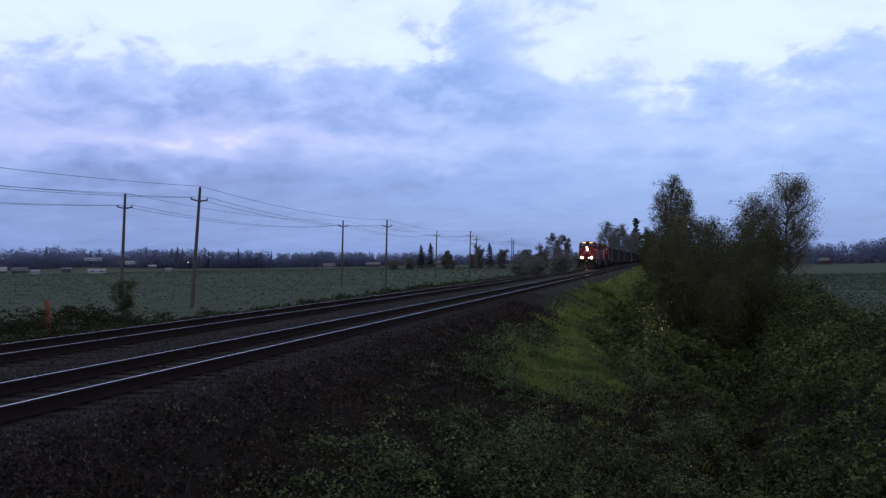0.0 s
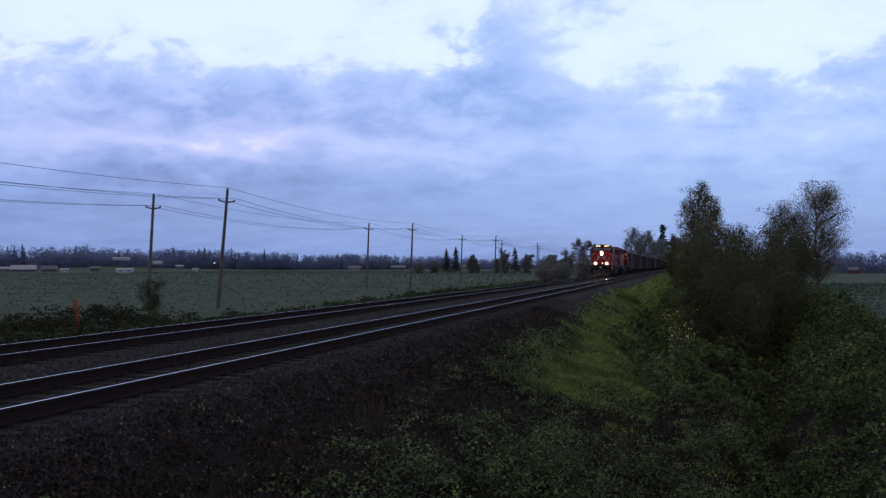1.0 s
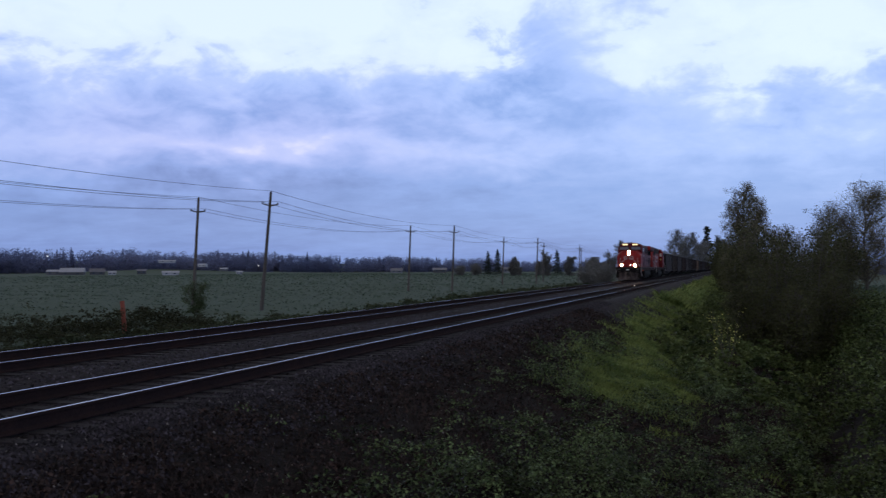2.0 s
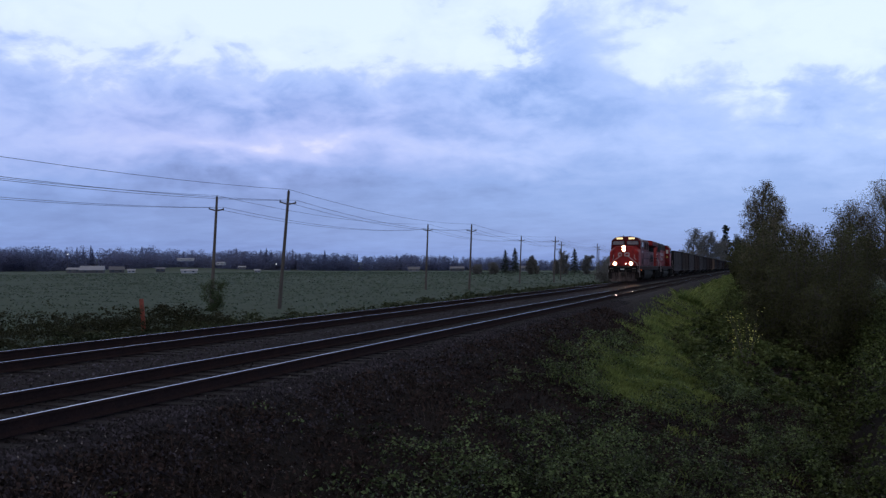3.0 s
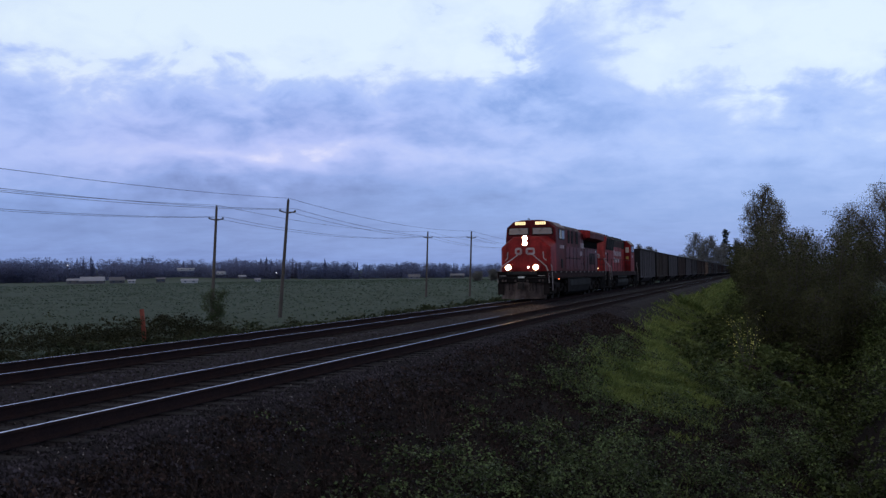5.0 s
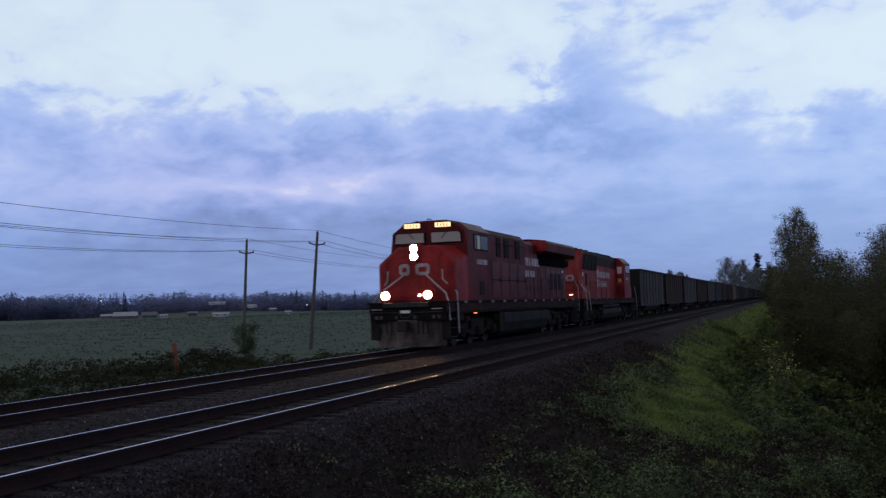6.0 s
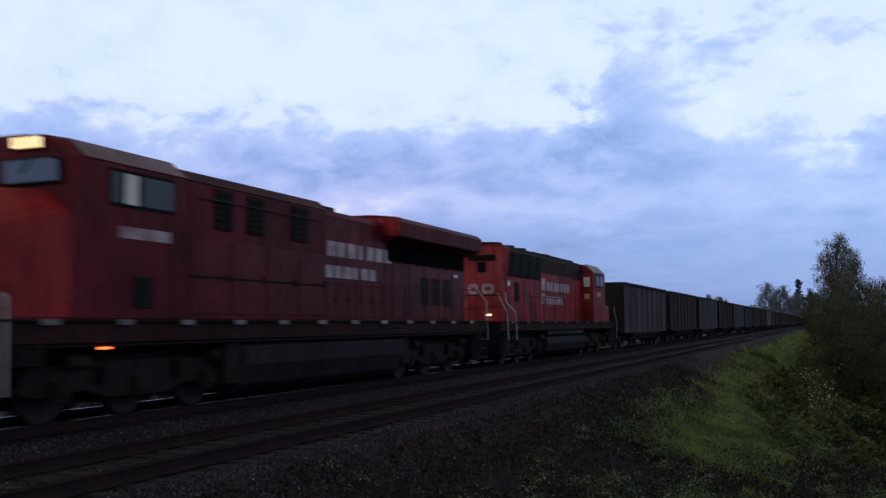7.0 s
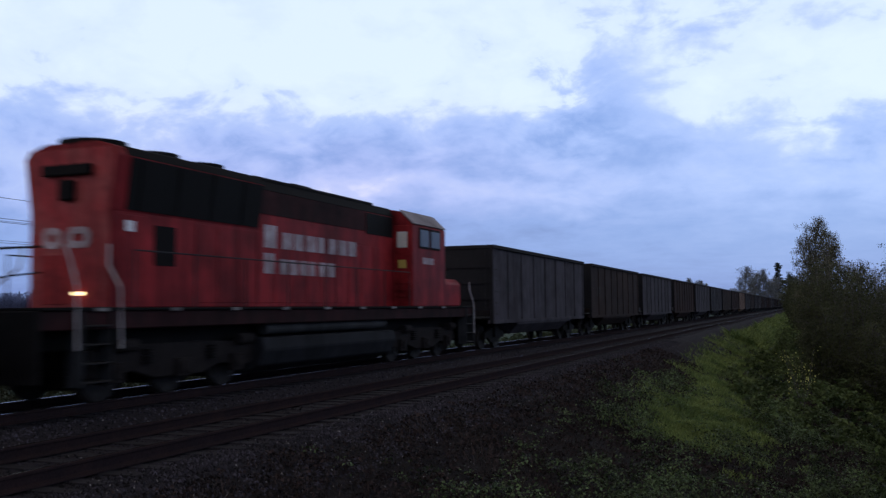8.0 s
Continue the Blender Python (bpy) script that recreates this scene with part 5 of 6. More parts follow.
def build_tree(name, x, y, height, radius, leaves, leaf, mat, label, category="tree", bare=0.25, stems=1, limbs=16, twigs=6, group=""):
    """A trunk or several stems with limbs and twigs, and leaves in clumps at the twigs."""
    g = np.random.default_rng(int(abs(x * 131 + y * 17)) + 5)
    tree = tagged(new(name), label, category, group)
    z0 = at_ground(x, y) - 0.1
    tree.location = (x, y, z0)
    segs, tips = [], []
    for st in range(stems):
        th = g.uniform(0, 6.28)
        sp = radius * (0.35 if stems > 1 else 0.04) * g.uniform(0.3, 1)
        base = np.array([math.cos(th) * sp * 0.35, math.sin(th) * sp * 0.35, 0.0])
        h = height * (1.0 if st == 0 else g.uniform(0.6, 0.95))
        top = base + np.array([math.cos(th) * sp * 1.5, math.sin(th) * sp * 1.5, h * 0.97])
        r = height * (0.018 if stems == 1 else 0.010)
        pts = [base]
        for k in range(1, 7):
            u = k / 6
            pts.append(base + (top - base) * u + g.normal(0, radius * 0.04, 3) * [1, 1, 0.2])
        for k in range(6):
            segs.append((pts[k], pts[k + 1], r * (1 - k / 6.6), r * (1 - (k + 1) / 6.6)))
        for k in range(limbs):
            u = bare + (1 - bare) * min(0.985, (k + g.uniform(0, 1)) / limbs)
            c = bare + (1 - bare) * 0.52
            env = math.sqrt(max(0.03, 1 - ((u - c) / ((1.0 if u > c else 1.15) * (1 - bare) * 0.5)) ** 2)) if abs(u - c) < (1 - bare) * 0.5 else 0.2
            ln = radius * max(0.22, env) * g.uniform(0.6, 1.0) * (0.55 if stems > 1 else 1.0)
            us = max(0.04, u - g.uniform(0.10, 0.26))
            i = min(5, int(us * 6))
            s = pts[i] + (pts[i + 1] - pts[i]) * (us * 6 - i)
            a = g.uniform(0, 6.28)
            ax = base + (top - base) * u
            e = ax + np.array([math.cos(a) * ln, math.sin(a) * ln, 0.0])
            e[2] = min(h * u, height)
            mid = s * 0.5 + e * 0.5 + np.array([math.cos(a), math.sin(a), -0.25]) * ln * 0.10 + g.normal(0, ln * 0.05, 3)
            rr = r * 0.42 * (1 - u * 0.6)
            segs += [(s, mid, rr, rr * 0.65), (mid, e, rr * 0.65, rr * 0.2)]
            for _ in range(twigs):
                b = mid + (e - mid) * g.uniform(-0.3, 1)
                t = b + g.normal(0, 1, 3) * radius * 0.17 + np.array([0, 0, radius * 0.06])
                segs.append((b, t, max(rr * 0.35, 0.012), max(rr * 0.12, 0.007)))
                tips.append((t, radius * 0.45))
            tips += [(e, radius * 0.5), (mid, radius * 0.4)]
    V, F = limb_mesh(segs)
    mesh_np("trunk", V, F, M["bark"], tree)
    w = np.array([max(0.25, t[1]) for t in tips])
    C = np.array([t[0] for t in tips])
    idx = g.choice(len(C), leaves, p=w / w.sum())
    P = C[idx] + g.normal(0, 1, (leaves, 3)) * (w[idx] * 0.21)[:, None]
    P[:, 2] = np.clip(P[:, 2], 0.15, height * 1.03)
    V, F = leaf_arrays(P, leaf, up=0.25)
    tagged(mesh_np("crown", V, F, mat, tree), kind="")
    return tree


def build_conifer(x, y, height, radius, label, group="", bare=0.12, tuft=False):
    g = np.random.default_rng(int(abs(x * 13 + y * 7)))
    tree = tagged(new("conifer"), label, "conifer", group)
    tree.location = (x, y, at_ground(x, y) - 0.1)
    segs = [((0, 0, 0), (0, 0, height), height * 0.014, 0.02)]
    P, S = [], []
    n = 60
    for k in range(n):
        u = bare + (1 - bare) * k / n
        ln = radius * (1 - u) ** 0.8 * g.uniform(0.65, 1.15) + 0.15
        if tuft:
            ln = radius * np.interp(u, [0, 0.5, 0.70, 0.80, 0.86, 0.92, 1.0], [1.3, 1.1, 0.66, 0.26, 0.42, 0.56, 0.22]) * g.uniform(0.75, 1.05)
        a = k * 2.4 + g.uniform(-0.4, 0.4)
        s = np.array([0, 0, u * height])
        e = s + np.array([math.cos(a) * ln, math.sin(a) * ln, -ln * g.uniform(0.05, 0.35)])
        segs.append((s, e, 0.05, 0.015))
        q = g.uniform(0.1, 1, 45)[:, None]
        P.append(s + (e - s) * q + g.normal(0, 1, (45, 3)) * np.array([1, 1, 0.6]) * ln * 0.13)
    V, F = limb_mesh(segs, 4)
    mesh_np("trunk", V, F, M["bark"], tree)
    P = np.concatenate(P)
    V, F = leaf_arrays(P, max(0.22, height * 0.022), up=0.4)
    mesh_np("crown", V, F, M["needle"], tree)
    return tree


def leaf_cover(name, x0, x1, y0, y1, n, size, height, mat, label, category, keep=None, up=0.55, power=1.6, sprig=22, spread=0.085):
    """A tangle of leaves over the ground: sprigs of leaves on uneven mounds, with hollows between them."""
    m = n // sprig
    x = rng.uniform(x0, x1, m)
    y = y0 + (y1 - y0) * rng.uniform(0, 1, m) ** power
    if keep is not None:
        k = keep(x, y)
        x, y = x[k], y[k]
    m = len(x)
    z = ground_z(x, y) + height(x, y) * rng.uniform(0, 1, m) ** 0.4
    d = rng.normal(0, 1, (m, sprig, 3)) * (spread * (1 + 0.012 * y) * rng.uniform(0.6, 1.3, m))[:, None, None]
    r2 = (d[..., :2] ** 2).sum(-1)
    d[..., 2] = np.abs(d[..., 2]) * 0.5 - r2 * 1.6
    P = (np.stack([x, y, z], -1)[:, None] + d).reshape(-1, 3)
    V, F = leaf_arrays(P, size * (0.85 + 0.012 * P[:, 1]), up=up)
    tagged(mesh_np(name, V, F, mat), label, category, kind="stuff")


def grass_cover(name, n, x0, x1, y0, y1, h, mat, label, keep=None, power=1.3, width=0.012, tussock=0.0):
    x = rng.uniform(x0, x1, n)
    y = y0 + (y1 - y0) * rng.uniform(0, 1, n) ** power
    if keep is not None:
        k = keep(x, y)
        x, y = x[k], y[k]
    n = len(x)
    z = ground_z(x, y)
    lump = tussock * np.clip(wave(x, y, 1.5, 15) + 0.25, 0, 1)
    B = np.stack([x, y, z - 0.02 + lump], -1)
    hh = h * rng.uniform(0.45, 1.25, n) * np.clip(1 + 0.3 * wave(x, y, 2.5, 12) + 0.4 * wave(x, y, 0.9, 13), 0.35, 2)
    a = rng.uniform(0, 6.28, n)
    ww = width * (1 + 0.035 * y)
    side = np.stack([np.cos(a), np.sin(a), 0 * a], -1) * ww[:, None]
    b = rng.uniform(0, 6.28, n)
    bend = np.stack([np.cos(b), np.sin(b), 0 * b], -1) * (hh * rng.uniform(0.3, 1.6, n))[:, None]
    midp = B + bend * 0.35 + np.stack([0 * a, 0 * a, hh * 0.62], -1)
    tip = B + bend + np.stack([0 * a, 0 * a, hh], -1)
    V = np.stack([B - side, B + side, midp + side * 0.7, midp - side * 0.7, tip], 1).reshape(-1, 3)
    i = np.arange(n)[:, None] * 5
    F = np.concatenate([i + [0, 1, 2], i + [0, 2, 3], i + [3, 2, 4]], 1).reshape(-1, 3)
    tagged(mesh_np(name, V, F, mat), label, "grass", kind="stuff")


def grass_zone(x, y):
    """The bright strip on the bank: wide at one place, then a ribbon that follows the track."""
    left = np.interp(y, [0, 30, 60, 500], [-3.7, -3.9, -4.9, -5.3]) + 0.35 * wave(x, y, 5, 21) + 0.15 * wave(x, y, 1.2, 23)
    right = np.interp(y, [0, 22.0, 23.5, 27, 33, 37, 60, 140, 500], [-9, -9, -2.2, -1.3, -1.8, -2.9, -2.9, -2.3, -2.0]) + 0.45 * wave(x, y, 4, 22) + 0.3 * wave(x, y, 1.1, 24)
    return (x > left) & (x < right)


def near_bank_zone(x, y):
    edge = np.interp(y, [0, 8, 14, 22, 30, 60], [-4.6, -4.4, -4.2, -4.3, -4.5, -4.4]) + 0.6 * wave(x, y, 3, 31)
    thin = np.clip((x - edge + 1.2) / 3.0, 0.03, 1) ** 1.4 * np.clip(0.46 + 1.6 * clump(x, y), 0.03, 1)
    return (rng.uniform(0, 1, len(x)) < thin) & ~(grass_zone(x, y) & (y > 21.5) & (rng.uniform(0, 1, len(x)) > 0.12))


def clump(x, y):
    """Arching mounds half a metre to two metres across, with hollows between them."""
    return 0.55 * wave(x, y, 2.4, 41) + 0.45 * wave(x, y, 1.1, 42) + 0.30 * wave(x, y, 0.55, 44)


def bank_height(x, y):
    h = 0.06 + 0.85 * np.clip(clump(x, y) + 0.10, 0, 1.1)
    h = h + np.clip((x - ditch_at(y) - 0.35) / 1.6, 0, 1) * (0.42 + 0.75 * np.clip(clump(x * 0.6, y * 0.6), -0.6, 1) + 0.9 * np.clip((y - 34) / 14, 0, 1))
    h = h * np.clip((9.0 - x) / 2.6, 0, 1) * np.clip((x + 5.4) / 1.6, 0.25, 1)
    return np.clip(h, 0.03, 3.4)


def ditch_at(y):
    return 1.65 + np.clip((y - 17) * 0.075, 0, 2.6)


def mound_zone(x, y):
    gully = np.abs(x - ditch_at(y)) < 0.50 + 0.22 * wave(x, y, 2.2, 45)
    return rng.uniform(0, 1, len(x)) < np.clip(0.65 + 0.9 * clump(x, y), 0.32, 1) * np.where(gully, 0.7, 1.0)


leaf_cover("bramble_thicket", -6.1, 2.6, 4.8, 34, 330000, 0.035, bank_height, M["bramble"], "dark green bramble leaves covering the track bank", "bramble", near_bank_zone, sprig=16, spread=0.095)
leaf_cover("bramble_thicket", 0.6, 9.6, 9, 66, 210000, 0.062, bank_height, M["bramble_dark"], "dark green bramble mound beyond the ditch", "bramble",
           lambda x, y: mound_zone(x, y) & (x > ditch_at(y) - 0.9), power=1.3, spread=0.14)
leaf_cover("bramble_thicket", -3.4, 3.4, 30, 150, 60000, 0.09, lambda x, y: bank_height(x, y) + 0.15, M["under"], "dull green undergrowth along the ditch", "undergrowth",
           lambda x, y: ~grass_zone(x, y) & (np.abs(x - ditch_at(y)) > 0.55), power=1.5)
grass_cover("bank_grass", 210000, -5.8, -0.6, 20, 75, 0.16, M["grass"], "bright green grass strip along the track bank", lambda x, y: grass_zone(x + rng.normal(0, 0.42, len(x)), y + rng.normal(0, 1.0, len(x))) & (rng.uniform(0, 1, len(x)) < np.clip(0.62 + 0.35 * wave(x, y, 1.7, 25) + 0.35 * wave(x, y, 4, 26) - np.clip((y - 36) / 20, 0, 0.42), 0.06, 1)), width=0.008, tussock=0.12)
grass_cover("bank_grass", 32000, -6.0, -1.2, 70, 420, 0.45, M["grass"], "green grass ribbon running beside the far track", grass_zone, power=1.6, width=0.02)
grass_cover("bank_grass", 9000, -3.2, 2.0, 14, 30, 0.19, M["grass"], "sparse grass tufts among the brambles", lambda x, y: wave(x, y, 1.6, 51) > 0.7)
grass_cover("dry_stalks", 30000, -6.0, 2.0, 4, 42, 0.13, M["dry"], "brown dead stalks standing in the brambles", lambda x, y: (wave(x, y, 1.6, 52) > rng.uniform(-1.2, 0.5, len(x))) & ~grass_zone(x, y), width=0.006, power=1.6)
leaf_cover("leaf_litter", -6.2, 2.0, 4.5, 42, 150000, 0.036, lambda x, y: 0.02 + 0.10 * np.clip(clump(x * 1.7, y * 1.7), 0, 1), M["litter"], "brown dead leaves and low dark plants on the bank", "leaf litter",
           lambda x, y: (clump(x * 1.4 + 3, y * 1.4) > rng.uniform(-1.6, 0.4, len(x))) & ~grass_zone(x, y), up=0.30, sprig=9, spread=0.07)
# pasture tufts and the weedy edge beyond the far track
grass_cover("pasture_tufts", 34000, -140, -21.5, 12, 190, 0.12, M["pasture"], "grey-green pasture tufts wet with dew", lambda x, y: (wave(x, y, 3.0, 53) > -0.35), power=1.25, width=0.03)
grass_cover("pasture_tufts", 25000, 9.4, 60, 35, 190, 0.17, M["pasture"], "grey-green pasture tufts wet with dew", power=1.2, width=0.03)
grass_cover("pasture_tufts", 18000, -330, -22, 185, 620, 0.22, M["pasture"], "grey-green pasture stretching to the far woods", lambda x, y: np.abs(x) > 20 + 0.0 * y, power=1.1, width=0.034)
leaf_cover("weed_hedge", -34, -21.0, 3, 52, 84000, 0.06, lambda x, y: np.clip(0.38 + 0.45 * wave(x, y, 5, 61) + 0.30 * wave(x, y, 2, 62) + np.clip((46 - y) / 16, -0.3, 0.45), 0.04, 1.45)
           * np.clip((34 - np.abs(x)) / 3, 0, 1) * np.clip((np.abs(x) - 23.0) / 4.0, 0.15, 1), M["hedge"], "dark brambles tangled round the marker post", "weeds",
           lambda x, y: 0.4 * wave(x, y, 4, 63) + np.clip((44 - y) / 10, -1, 0.8) > rng.uniform(-0.8, 0.3, len(x)), power=1.0, spread=0.12)
leaf_cover("weed_hedge", -29, -19.0, 30, 150, 70000, 0.10, lambda x, y: np.clip(0.15 + 0.24 * wave(x, y, 6, 61) + 0.14 * wave(x, y, 2, 62), 0.04, 0.55), M["weed"],
           "low dull green weeds edging the pasture", "weeds", lambda x, y: 0.8 * wave(x, y, 5, 65) + 0.4 * wave(x, y, 2.0, 66) > rng.uniform(-1.1, 0.7, len(x)) + np.clip((-23 - x) / 6, 0, 1), power=1.5, spread=0.12)
leaf_cover("trackside_weeds", -22.0, -18.2, 12, 70, 26000, 0.05, lambda x, y: np.clip(0.08 + 0.16 * wave(x, y, 3, 67), 0.02, 0.35), M["bush"], "pale green low weeds at the foot of the ballast", "weeds",
           lambda x, y: wave(x, y, 2.4, 68) > rng.uniform(-0.7, 0.8, len(x)), power=1.2, spread=0.10)


def yellow_sprig():
    x, y = -0.25, 36.0
    z = at_ground(x, y)
    plant = tagged(new("flowering_shrub"), "thin shrub dotted with pale yellow new leaves", "shrub")
    plant.location = (x, y, z)
    g = np.random.default_rng(4)
    segs, P = [], []
    for k in range(9):
        a, sp = g.uniform(0, 6.28), g.uniform(0.15, 0.75)
        e = np.array([math.cos(a) * sp, math.sin(a) * sp, g.uniform(1.0, 2.25)])
        segs.append(((0, 0, 0), e * 0.6 + g.normal(0, 0.04, 3), 0.014, 0.009))
        segs.append((segs[-1][1], e, 0.009, 0.004))
        for _ in range(16):
            P.append(e * g.uniform(0.5, 1.02) + g.normal(0, 0.09, 3))
    V, F = limb_mesh(segs, 4)
    mesh_np("stem", V, F, M["bark"], plant)
    V, F = leaf_arrays(np.array(P), 0.040, up=0.2)
    tagged(mesh_np("foliage", V, F, M["petal"], plant), "pale yellow new leaves")


yellow_sprig()

# shrubs and trees by the ditch
SHRUBS = [(0.9, 52, 5.8, 1.5), (2.3, 50, 6.3, 1.7), (3.7, 52, 6.9, 1.8), (2.0, 57, 7.3, 1.9), (4.9, 56, 6.8, 1.7), (0.7, 63, 6.6, 1.7), (6.0, 60, 6.0, 1.7), (0.9, 47, 4.0, 1.3), (2.6, 46, 3.8, 1.4),
          (4.4, 49, 4.6, 1.5), (3.0, 62, 7.6, 2.0), (5.4, 66, 7.4, 2.1), (0.6, 90, 6.0, 2.0), (-0.2, 120, 6.0, 2.2), (-1.2, 160, 6.6, 2.6), (-2.0, 210, 8.4, 3.2), (-3.2, 262, 10.4, 3.6), (-1.4, 285, 11.2, 4.0),
          (2.5, 110, 7, 2.4), (3, 140, 7.5, 2.6)]
for i, (x, y, h, r) in enumerate(SHRUBS):
    build_tree("shrub", x, y, h, r, 9500 if y < 70 else 4000, 0.067 if y < 70 else 0.065 * y / 60, M["shrub"], "dense dark green-brown shrub beside the ditch", "shrub",
               bare=0.06, stems=6, limbs=12, group="shrubs along the ditch")
for x, y, h, r, n in ((0.75, 75, 10.0, 1.45, 30000), (1.7, 82, 9.6, 1.5, 22000), (2.9, 78, 7.6, 1.6, 14000)):
    build_tree("tree", x, y, h, r, n, 0.058, M["spring"], "slender tree with fresh sparse spring leaves above the shrubs", bare=0.15, limbs=70, twigs=12, group="slender trees above the shrubs")
build_tree("tree", 18.4, 149, 15.2, 4.4, 32000, 0.10, M["spring"], "tall rounded tree thinly covered with new leaves", bare=0.2, limbs=80, twigs=16, group="trees by the pasture")
build_tree("tree", 13.4, 149, 12.8, 2.7, 16000, 0.095, M["spring"], "smaller rounded tree with new leaves", bare=0.22, limbs=60, twigs=14, group="trees by the pasture")
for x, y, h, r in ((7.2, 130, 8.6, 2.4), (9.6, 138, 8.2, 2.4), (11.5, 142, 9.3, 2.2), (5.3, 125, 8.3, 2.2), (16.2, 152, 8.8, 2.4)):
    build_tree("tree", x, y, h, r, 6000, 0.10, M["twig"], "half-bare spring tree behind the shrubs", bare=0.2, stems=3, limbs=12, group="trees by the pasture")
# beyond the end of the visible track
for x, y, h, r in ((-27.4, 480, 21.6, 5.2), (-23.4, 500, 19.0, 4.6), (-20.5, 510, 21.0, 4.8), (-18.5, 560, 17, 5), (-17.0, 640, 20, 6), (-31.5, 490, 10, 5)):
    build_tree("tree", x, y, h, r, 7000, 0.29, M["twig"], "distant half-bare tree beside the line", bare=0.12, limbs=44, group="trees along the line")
for x, y, h, r in ((-6.0, 560, 17.5, 5.5), (-7.4, 640, 20.0, 6.0), (-3.0, 600, 15.5, 6.0), (-9.5, 700, 24.0, 5.5), (-2.2, 520, 12.0, 5.0)):
    build_tree("tree", x, y, h, r, 5000, 0.38, M["dark_twig"], "dark leafy tree massed beside the distant line", bare=0.05, limbs=40, group="dark trees along the line")
build_conifer(-17.6, 690, 32.0, 4.8, "tall dark conifer with a tufted top", bare=0.25, tuft=True)
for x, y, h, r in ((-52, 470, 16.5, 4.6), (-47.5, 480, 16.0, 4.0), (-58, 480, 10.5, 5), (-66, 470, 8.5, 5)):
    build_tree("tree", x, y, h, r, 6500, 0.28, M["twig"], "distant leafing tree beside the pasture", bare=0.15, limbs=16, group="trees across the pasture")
for x, y, h, r in ((-107, 420, 11.4, 3.2), (-102.5, 420, 12.2, 3.4), (-73.5, 410, 11.5, 3.4)):
    build_conifer(x, y, h, r, "dark pointed conifer across the pasture", "conifers across the pasture")
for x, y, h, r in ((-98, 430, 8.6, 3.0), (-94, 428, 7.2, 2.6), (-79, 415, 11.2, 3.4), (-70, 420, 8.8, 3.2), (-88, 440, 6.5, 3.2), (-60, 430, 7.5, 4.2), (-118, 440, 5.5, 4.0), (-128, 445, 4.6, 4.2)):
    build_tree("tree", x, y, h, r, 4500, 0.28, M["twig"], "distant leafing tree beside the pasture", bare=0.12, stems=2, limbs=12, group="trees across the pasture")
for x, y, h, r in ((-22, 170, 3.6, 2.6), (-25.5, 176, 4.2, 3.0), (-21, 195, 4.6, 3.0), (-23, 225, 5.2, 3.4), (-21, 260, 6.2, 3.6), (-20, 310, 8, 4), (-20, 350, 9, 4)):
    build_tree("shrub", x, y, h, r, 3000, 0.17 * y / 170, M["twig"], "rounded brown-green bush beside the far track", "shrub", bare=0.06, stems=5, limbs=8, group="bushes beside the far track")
build_tree("shrub", -39.7, 64.3, 2.7, 1.2, 6500, 0.05, M["bush"], "small leafing bush beside a utility pole", "shrub", bare=0.1, stems=4, limbs=8)


def far_woods(name, n, az0, az1, d0, d1, top, label):
    """Woodland too far to count: crowns of leaf clumps, some of them pointed."""
    g = np.random.default_rng(len(name) + n)
    az = np.radians(g.uniform(az0, az1, n))
    d = g.uniform(d0, d1, n)
    x, y = -np.sin(az) * d, np.cos(az) * d
    z = ground_z(x, y)
    h = top(np.degrees(az)) * g.uniform(0.72, 1.0, n) ** 0.8 * (0.88 + 0.12 * wave(x, y, 90, 71))
    spire = g.uniform(0, 1, n) < 0.06
    h = np.where(spire, h * 1.08, h)
    k = 190
    u = g.uniform(0.02, 1, (n, k))
    rad = np.where(spire[:, None], (1 - u) * 0.21, np.sqrt(np.clip(1 - (2 * np.clip(u, 0.35, 1) - 1.05) ** 2, 0.02, 1)) * 0.30) * h[:, None]
    a = g.uniform(0, 6.28, (n, k))
    r = rad * np.sqrt(g.uniform(0, 1, (n, k)))
    P = np.stack([x[:, None] + np.cos(a) * r, y[:, None] + np.sin(a) * r, z[:, None] + u * h[:, None]], -1).reshape(-1, 3)
    V, F = leaf_arrays(P, (h[:, None] * (0.115 - 0.075 * u)).reshape(-1), up=0.3, long=1.1)
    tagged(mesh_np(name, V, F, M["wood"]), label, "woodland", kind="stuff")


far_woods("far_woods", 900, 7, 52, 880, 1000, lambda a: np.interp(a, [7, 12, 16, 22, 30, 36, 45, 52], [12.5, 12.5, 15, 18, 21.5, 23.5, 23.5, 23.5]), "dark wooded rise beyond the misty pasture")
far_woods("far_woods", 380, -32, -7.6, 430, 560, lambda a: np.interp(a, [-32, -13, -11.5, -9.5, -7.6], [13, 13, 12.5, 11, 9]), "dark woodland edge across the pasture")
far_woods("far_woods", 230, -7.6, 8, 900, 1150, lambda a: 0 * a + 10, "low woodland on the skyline")


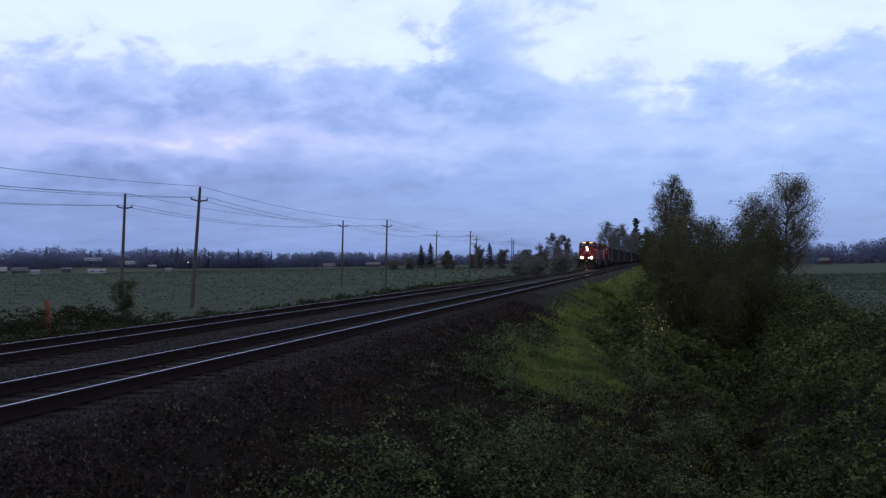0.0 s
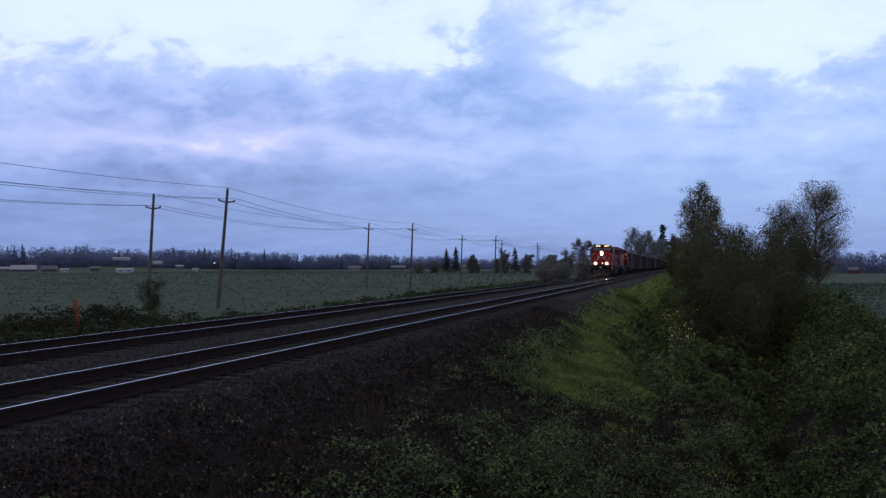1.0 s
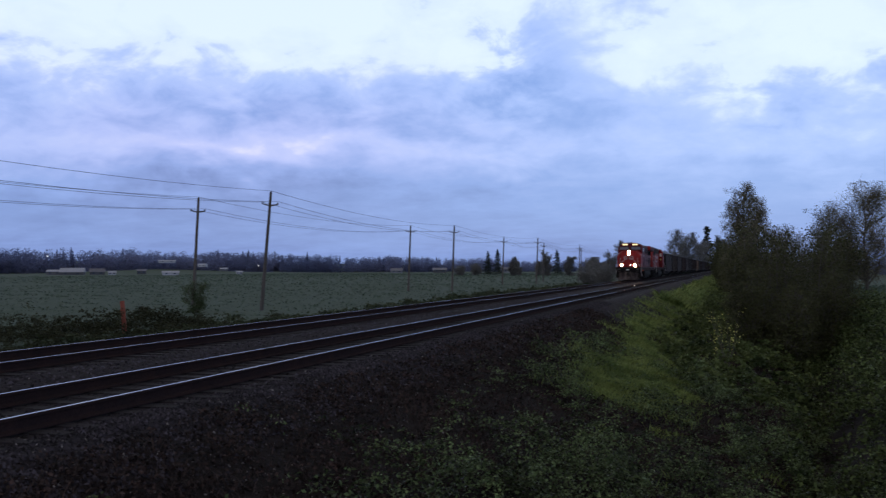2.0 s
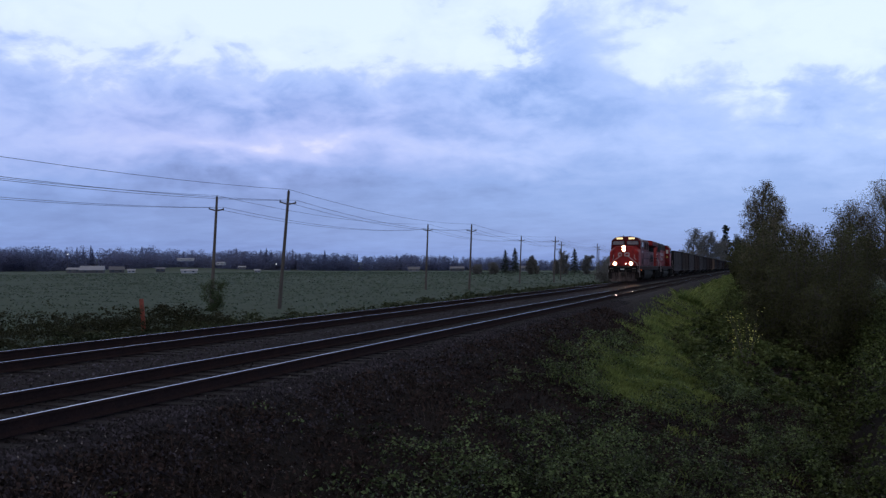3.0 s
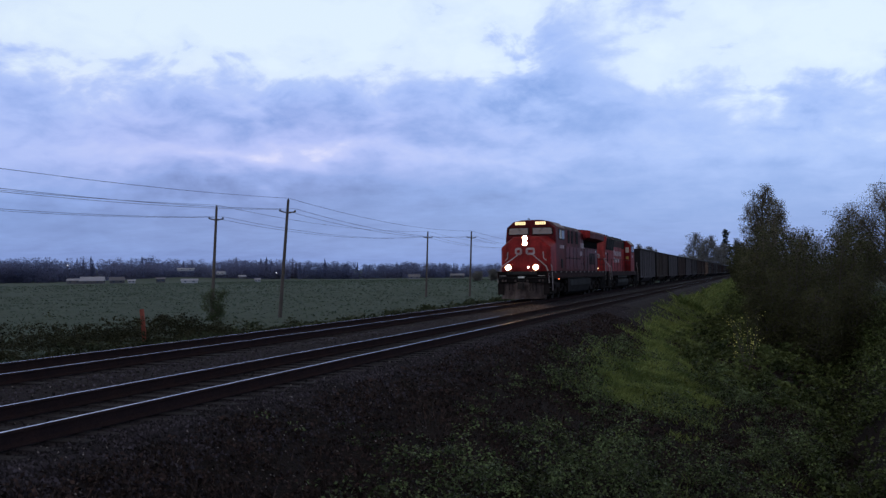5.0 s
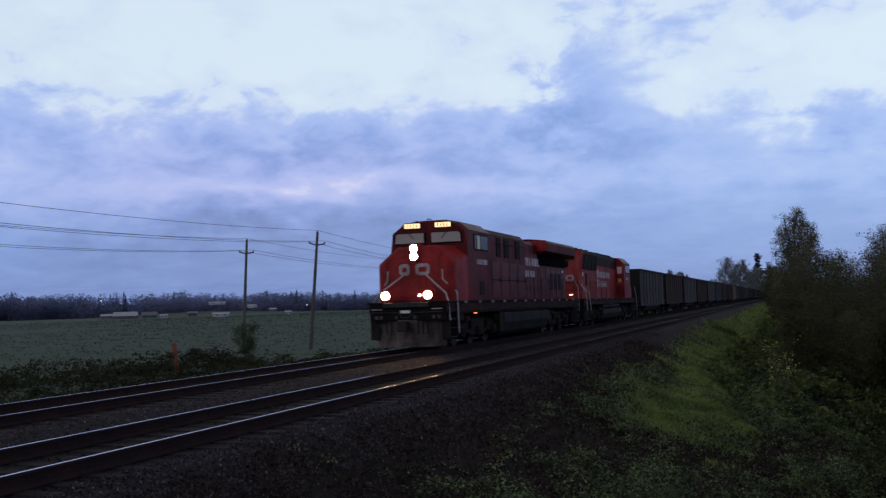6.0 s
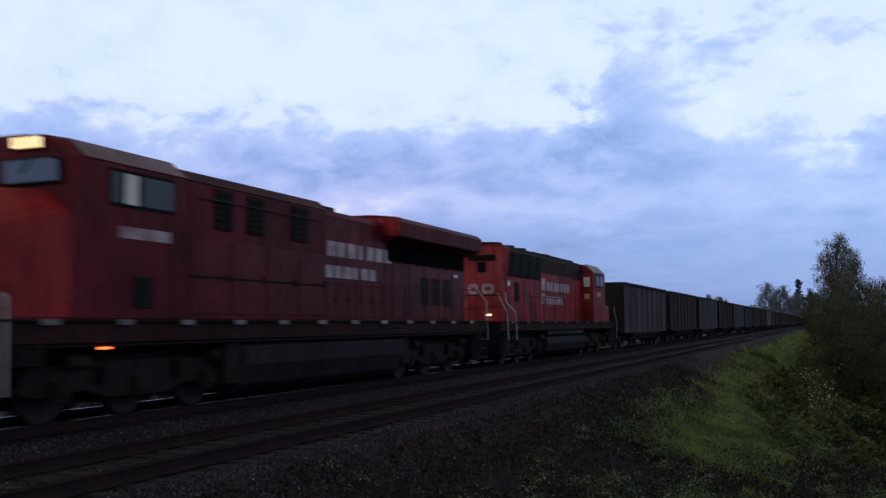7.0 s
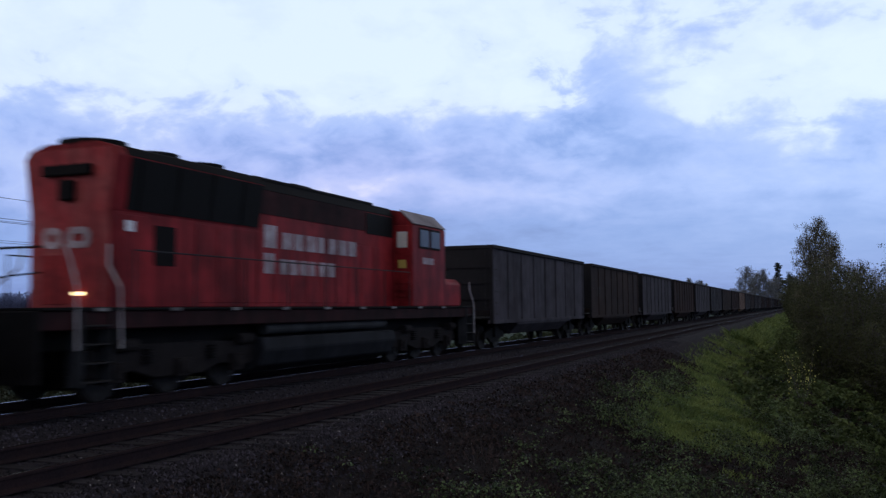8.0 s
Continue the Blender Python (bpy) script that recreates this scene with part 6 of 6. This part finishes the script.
# ---------------------------------------------------------------- far buildings
def build_house(name, az, d, length, width, wall, roof_h, turn, wall_mat, label, category, roof_mat=M["house_roof"]):
    a = math.radians(az)
    x, y = -math.sin(a) * d, math.cos(a) * d
    h = tagged(new(name), label, category, "far farm buildings")
    h.matrix_basis = pose(x, y, at_ground(x, y), 0, 0, turn)
    L2, W2 = length / 2, width / 2
    boxpart("wall", (-L2, L2, -W2, W2, -0.3, wall), wall_mat, h, bevel=0)
    bm = bmesh.new()
    loft(bm, [[(xx, yy, zz) for yy, zz in ((-W2 - 0.5, wall - 0.1), (W2 + 0.5, wall - 0.1), (0, wall + roof_h))] for xx in (-L2 - 0.4, L2 + 0.4)])
    part("roof", bm, roof_mat, h)
    n = max(2, int(length / 5))
    for k in range(n):
        xx = -L2 + length * (k + 0.5) / n
        for s in (-1, 1):
            boxpart("window", (xx - 0.6, xx + 0.6, *sorted((s * (W2 + 0.005), s * (W2 + 0.05))), wall * 0.42, wall * 0.8), M["glass"], h, bevel=0)
    return h


build_house("barn", 38.3, 640, 14, 9, 1.9, 2.6, 30, M["house_wall"], "long barn with a pale sheet roof beyond the pasture", "barn", M["white_roof"])
build_house("farmhouse", 37.0, 650, 9, 7, 1.9, 2.2, 40, M["house_wall"], "low pale farmhouse at the edge of the pasture", "house")
build_house("shed", 39.2, 645, 9, 6, 2.2, 1.2, 20, M["house_wall"], "small pale farm shed", "shed", M["white_roof"])
build_house("farmhouse", 33.0, 560, 9, 6, 1.5, 1.0, 33, M["white_wall"], "white farmhouse across the pasture", "house", M["white_roof"])
build_house("long_house", 33.2, 852, 14, 5, 1.3, 0.9, 33, M["white_wall"], "long low white building on the wooded rise", "house", M["white_roof"])
build_house("farmhouse", 31.2, 856, 7, 5, 1.4, 1.2, 12, M["white_wall"], "white house with a pale roof on the rise", "house", M["white_roof"])
build_house("shed", 30.0, 860, 6, 5, 1.4, 1.2, 40, M["house_wall"], "small pale house among the far trees", "shed", M["white_roof"])
build_house("shed", 29.1, 640, 3.6, 3, 1.4, 0.9, 29, M["white_wall"], "small white hut at the edge of the pasture", "shed", M["white_roof"])
build_house("shed", 36.2, 640, 4.5, 4, 1.5, 1.0, 36, M["white_wall"], "small white hut beside the barn", "shed", M["white_roof"])
build_house("shed", 34.6, 700, 6, 5, 2.4, 1.2, 33, M["house_wall"], "small white farm shed", "shed")
build_house("farmhouse", 19.8, 760, 9, 7, 1.8, 2.0, 20, M["house_wall"], "pale farmhouse before the far woods", "house")
build_house("farmhouse", 17.2, 780, 11, 8, 2.4, 1.6, 20, M["house_wall"], "pale house before the far woods", "house")
build_house("farmhouse", 13.0, 760, 12, 8, 2.6, 1.8, 14, M["house_wall"], "pale house before the far woods", "house")
build_house("barn", -8.9, 420, 3.4, 3.2, 1.6, 1.2, -30, M["barn_red"], "dark red barn at the woodland edge", "barn")
for az, d, zup in ((39.6, 860, 14.5), (28.0, 850, 6.0)):
    a = math.radians(az)
    x, y = -math.sin(a) * d, math.cos(a) * d
    bm = bmesh.new()
    cyl(bm, (0, 0, 0), (0, 0, zup), 0.12, 6)
    yl = part("yard_lamp", bm, M["pole"])
    yl.location = (x, y, at_ground(x, y))
    tagged(yl, "tall yard lamp post glowing among the far trees", "lamp post", "far yard lamps")
    boxpart("lamp_head", (-0.4, 0.4, -0.3, 0.3, zup, zup + 0.4), M["lamp_far"], yl, "small white glowing lamp head")


# ---------------------------------------------------------------- what moves
def motions():
    things = [(lead, 0.0), (second, 22.3)] + [(c, 44.2 + k * CAR_PITCH) for k, c in enumerate(CARS)]
    for thing, back in things:
        walk(thing, [(t, pose(FAR_X, y + back, 0)) for t, y in TRAIN])
    for c in CARS[:3]:
        for ob in c.children_recursive:
            if ob.name.startswith("wheelset"):
                SPINNERS.append((ob, 0.457))
    T, Y = [t for t, _ in TRAIN], [y for _, y in TRAIN]
    rolled = [Y[0] - np.interp(k / FPS, T, Y) for k in range(int(8 * FPS) + 1)]
    for ob, r in SPINNERS:
        at = ob.location.copy()
        walk(ob, [(k / FPS, pose(*at, math.degrees(d / r) % 360)) for k, d in enumerate(rolled)])


motions()
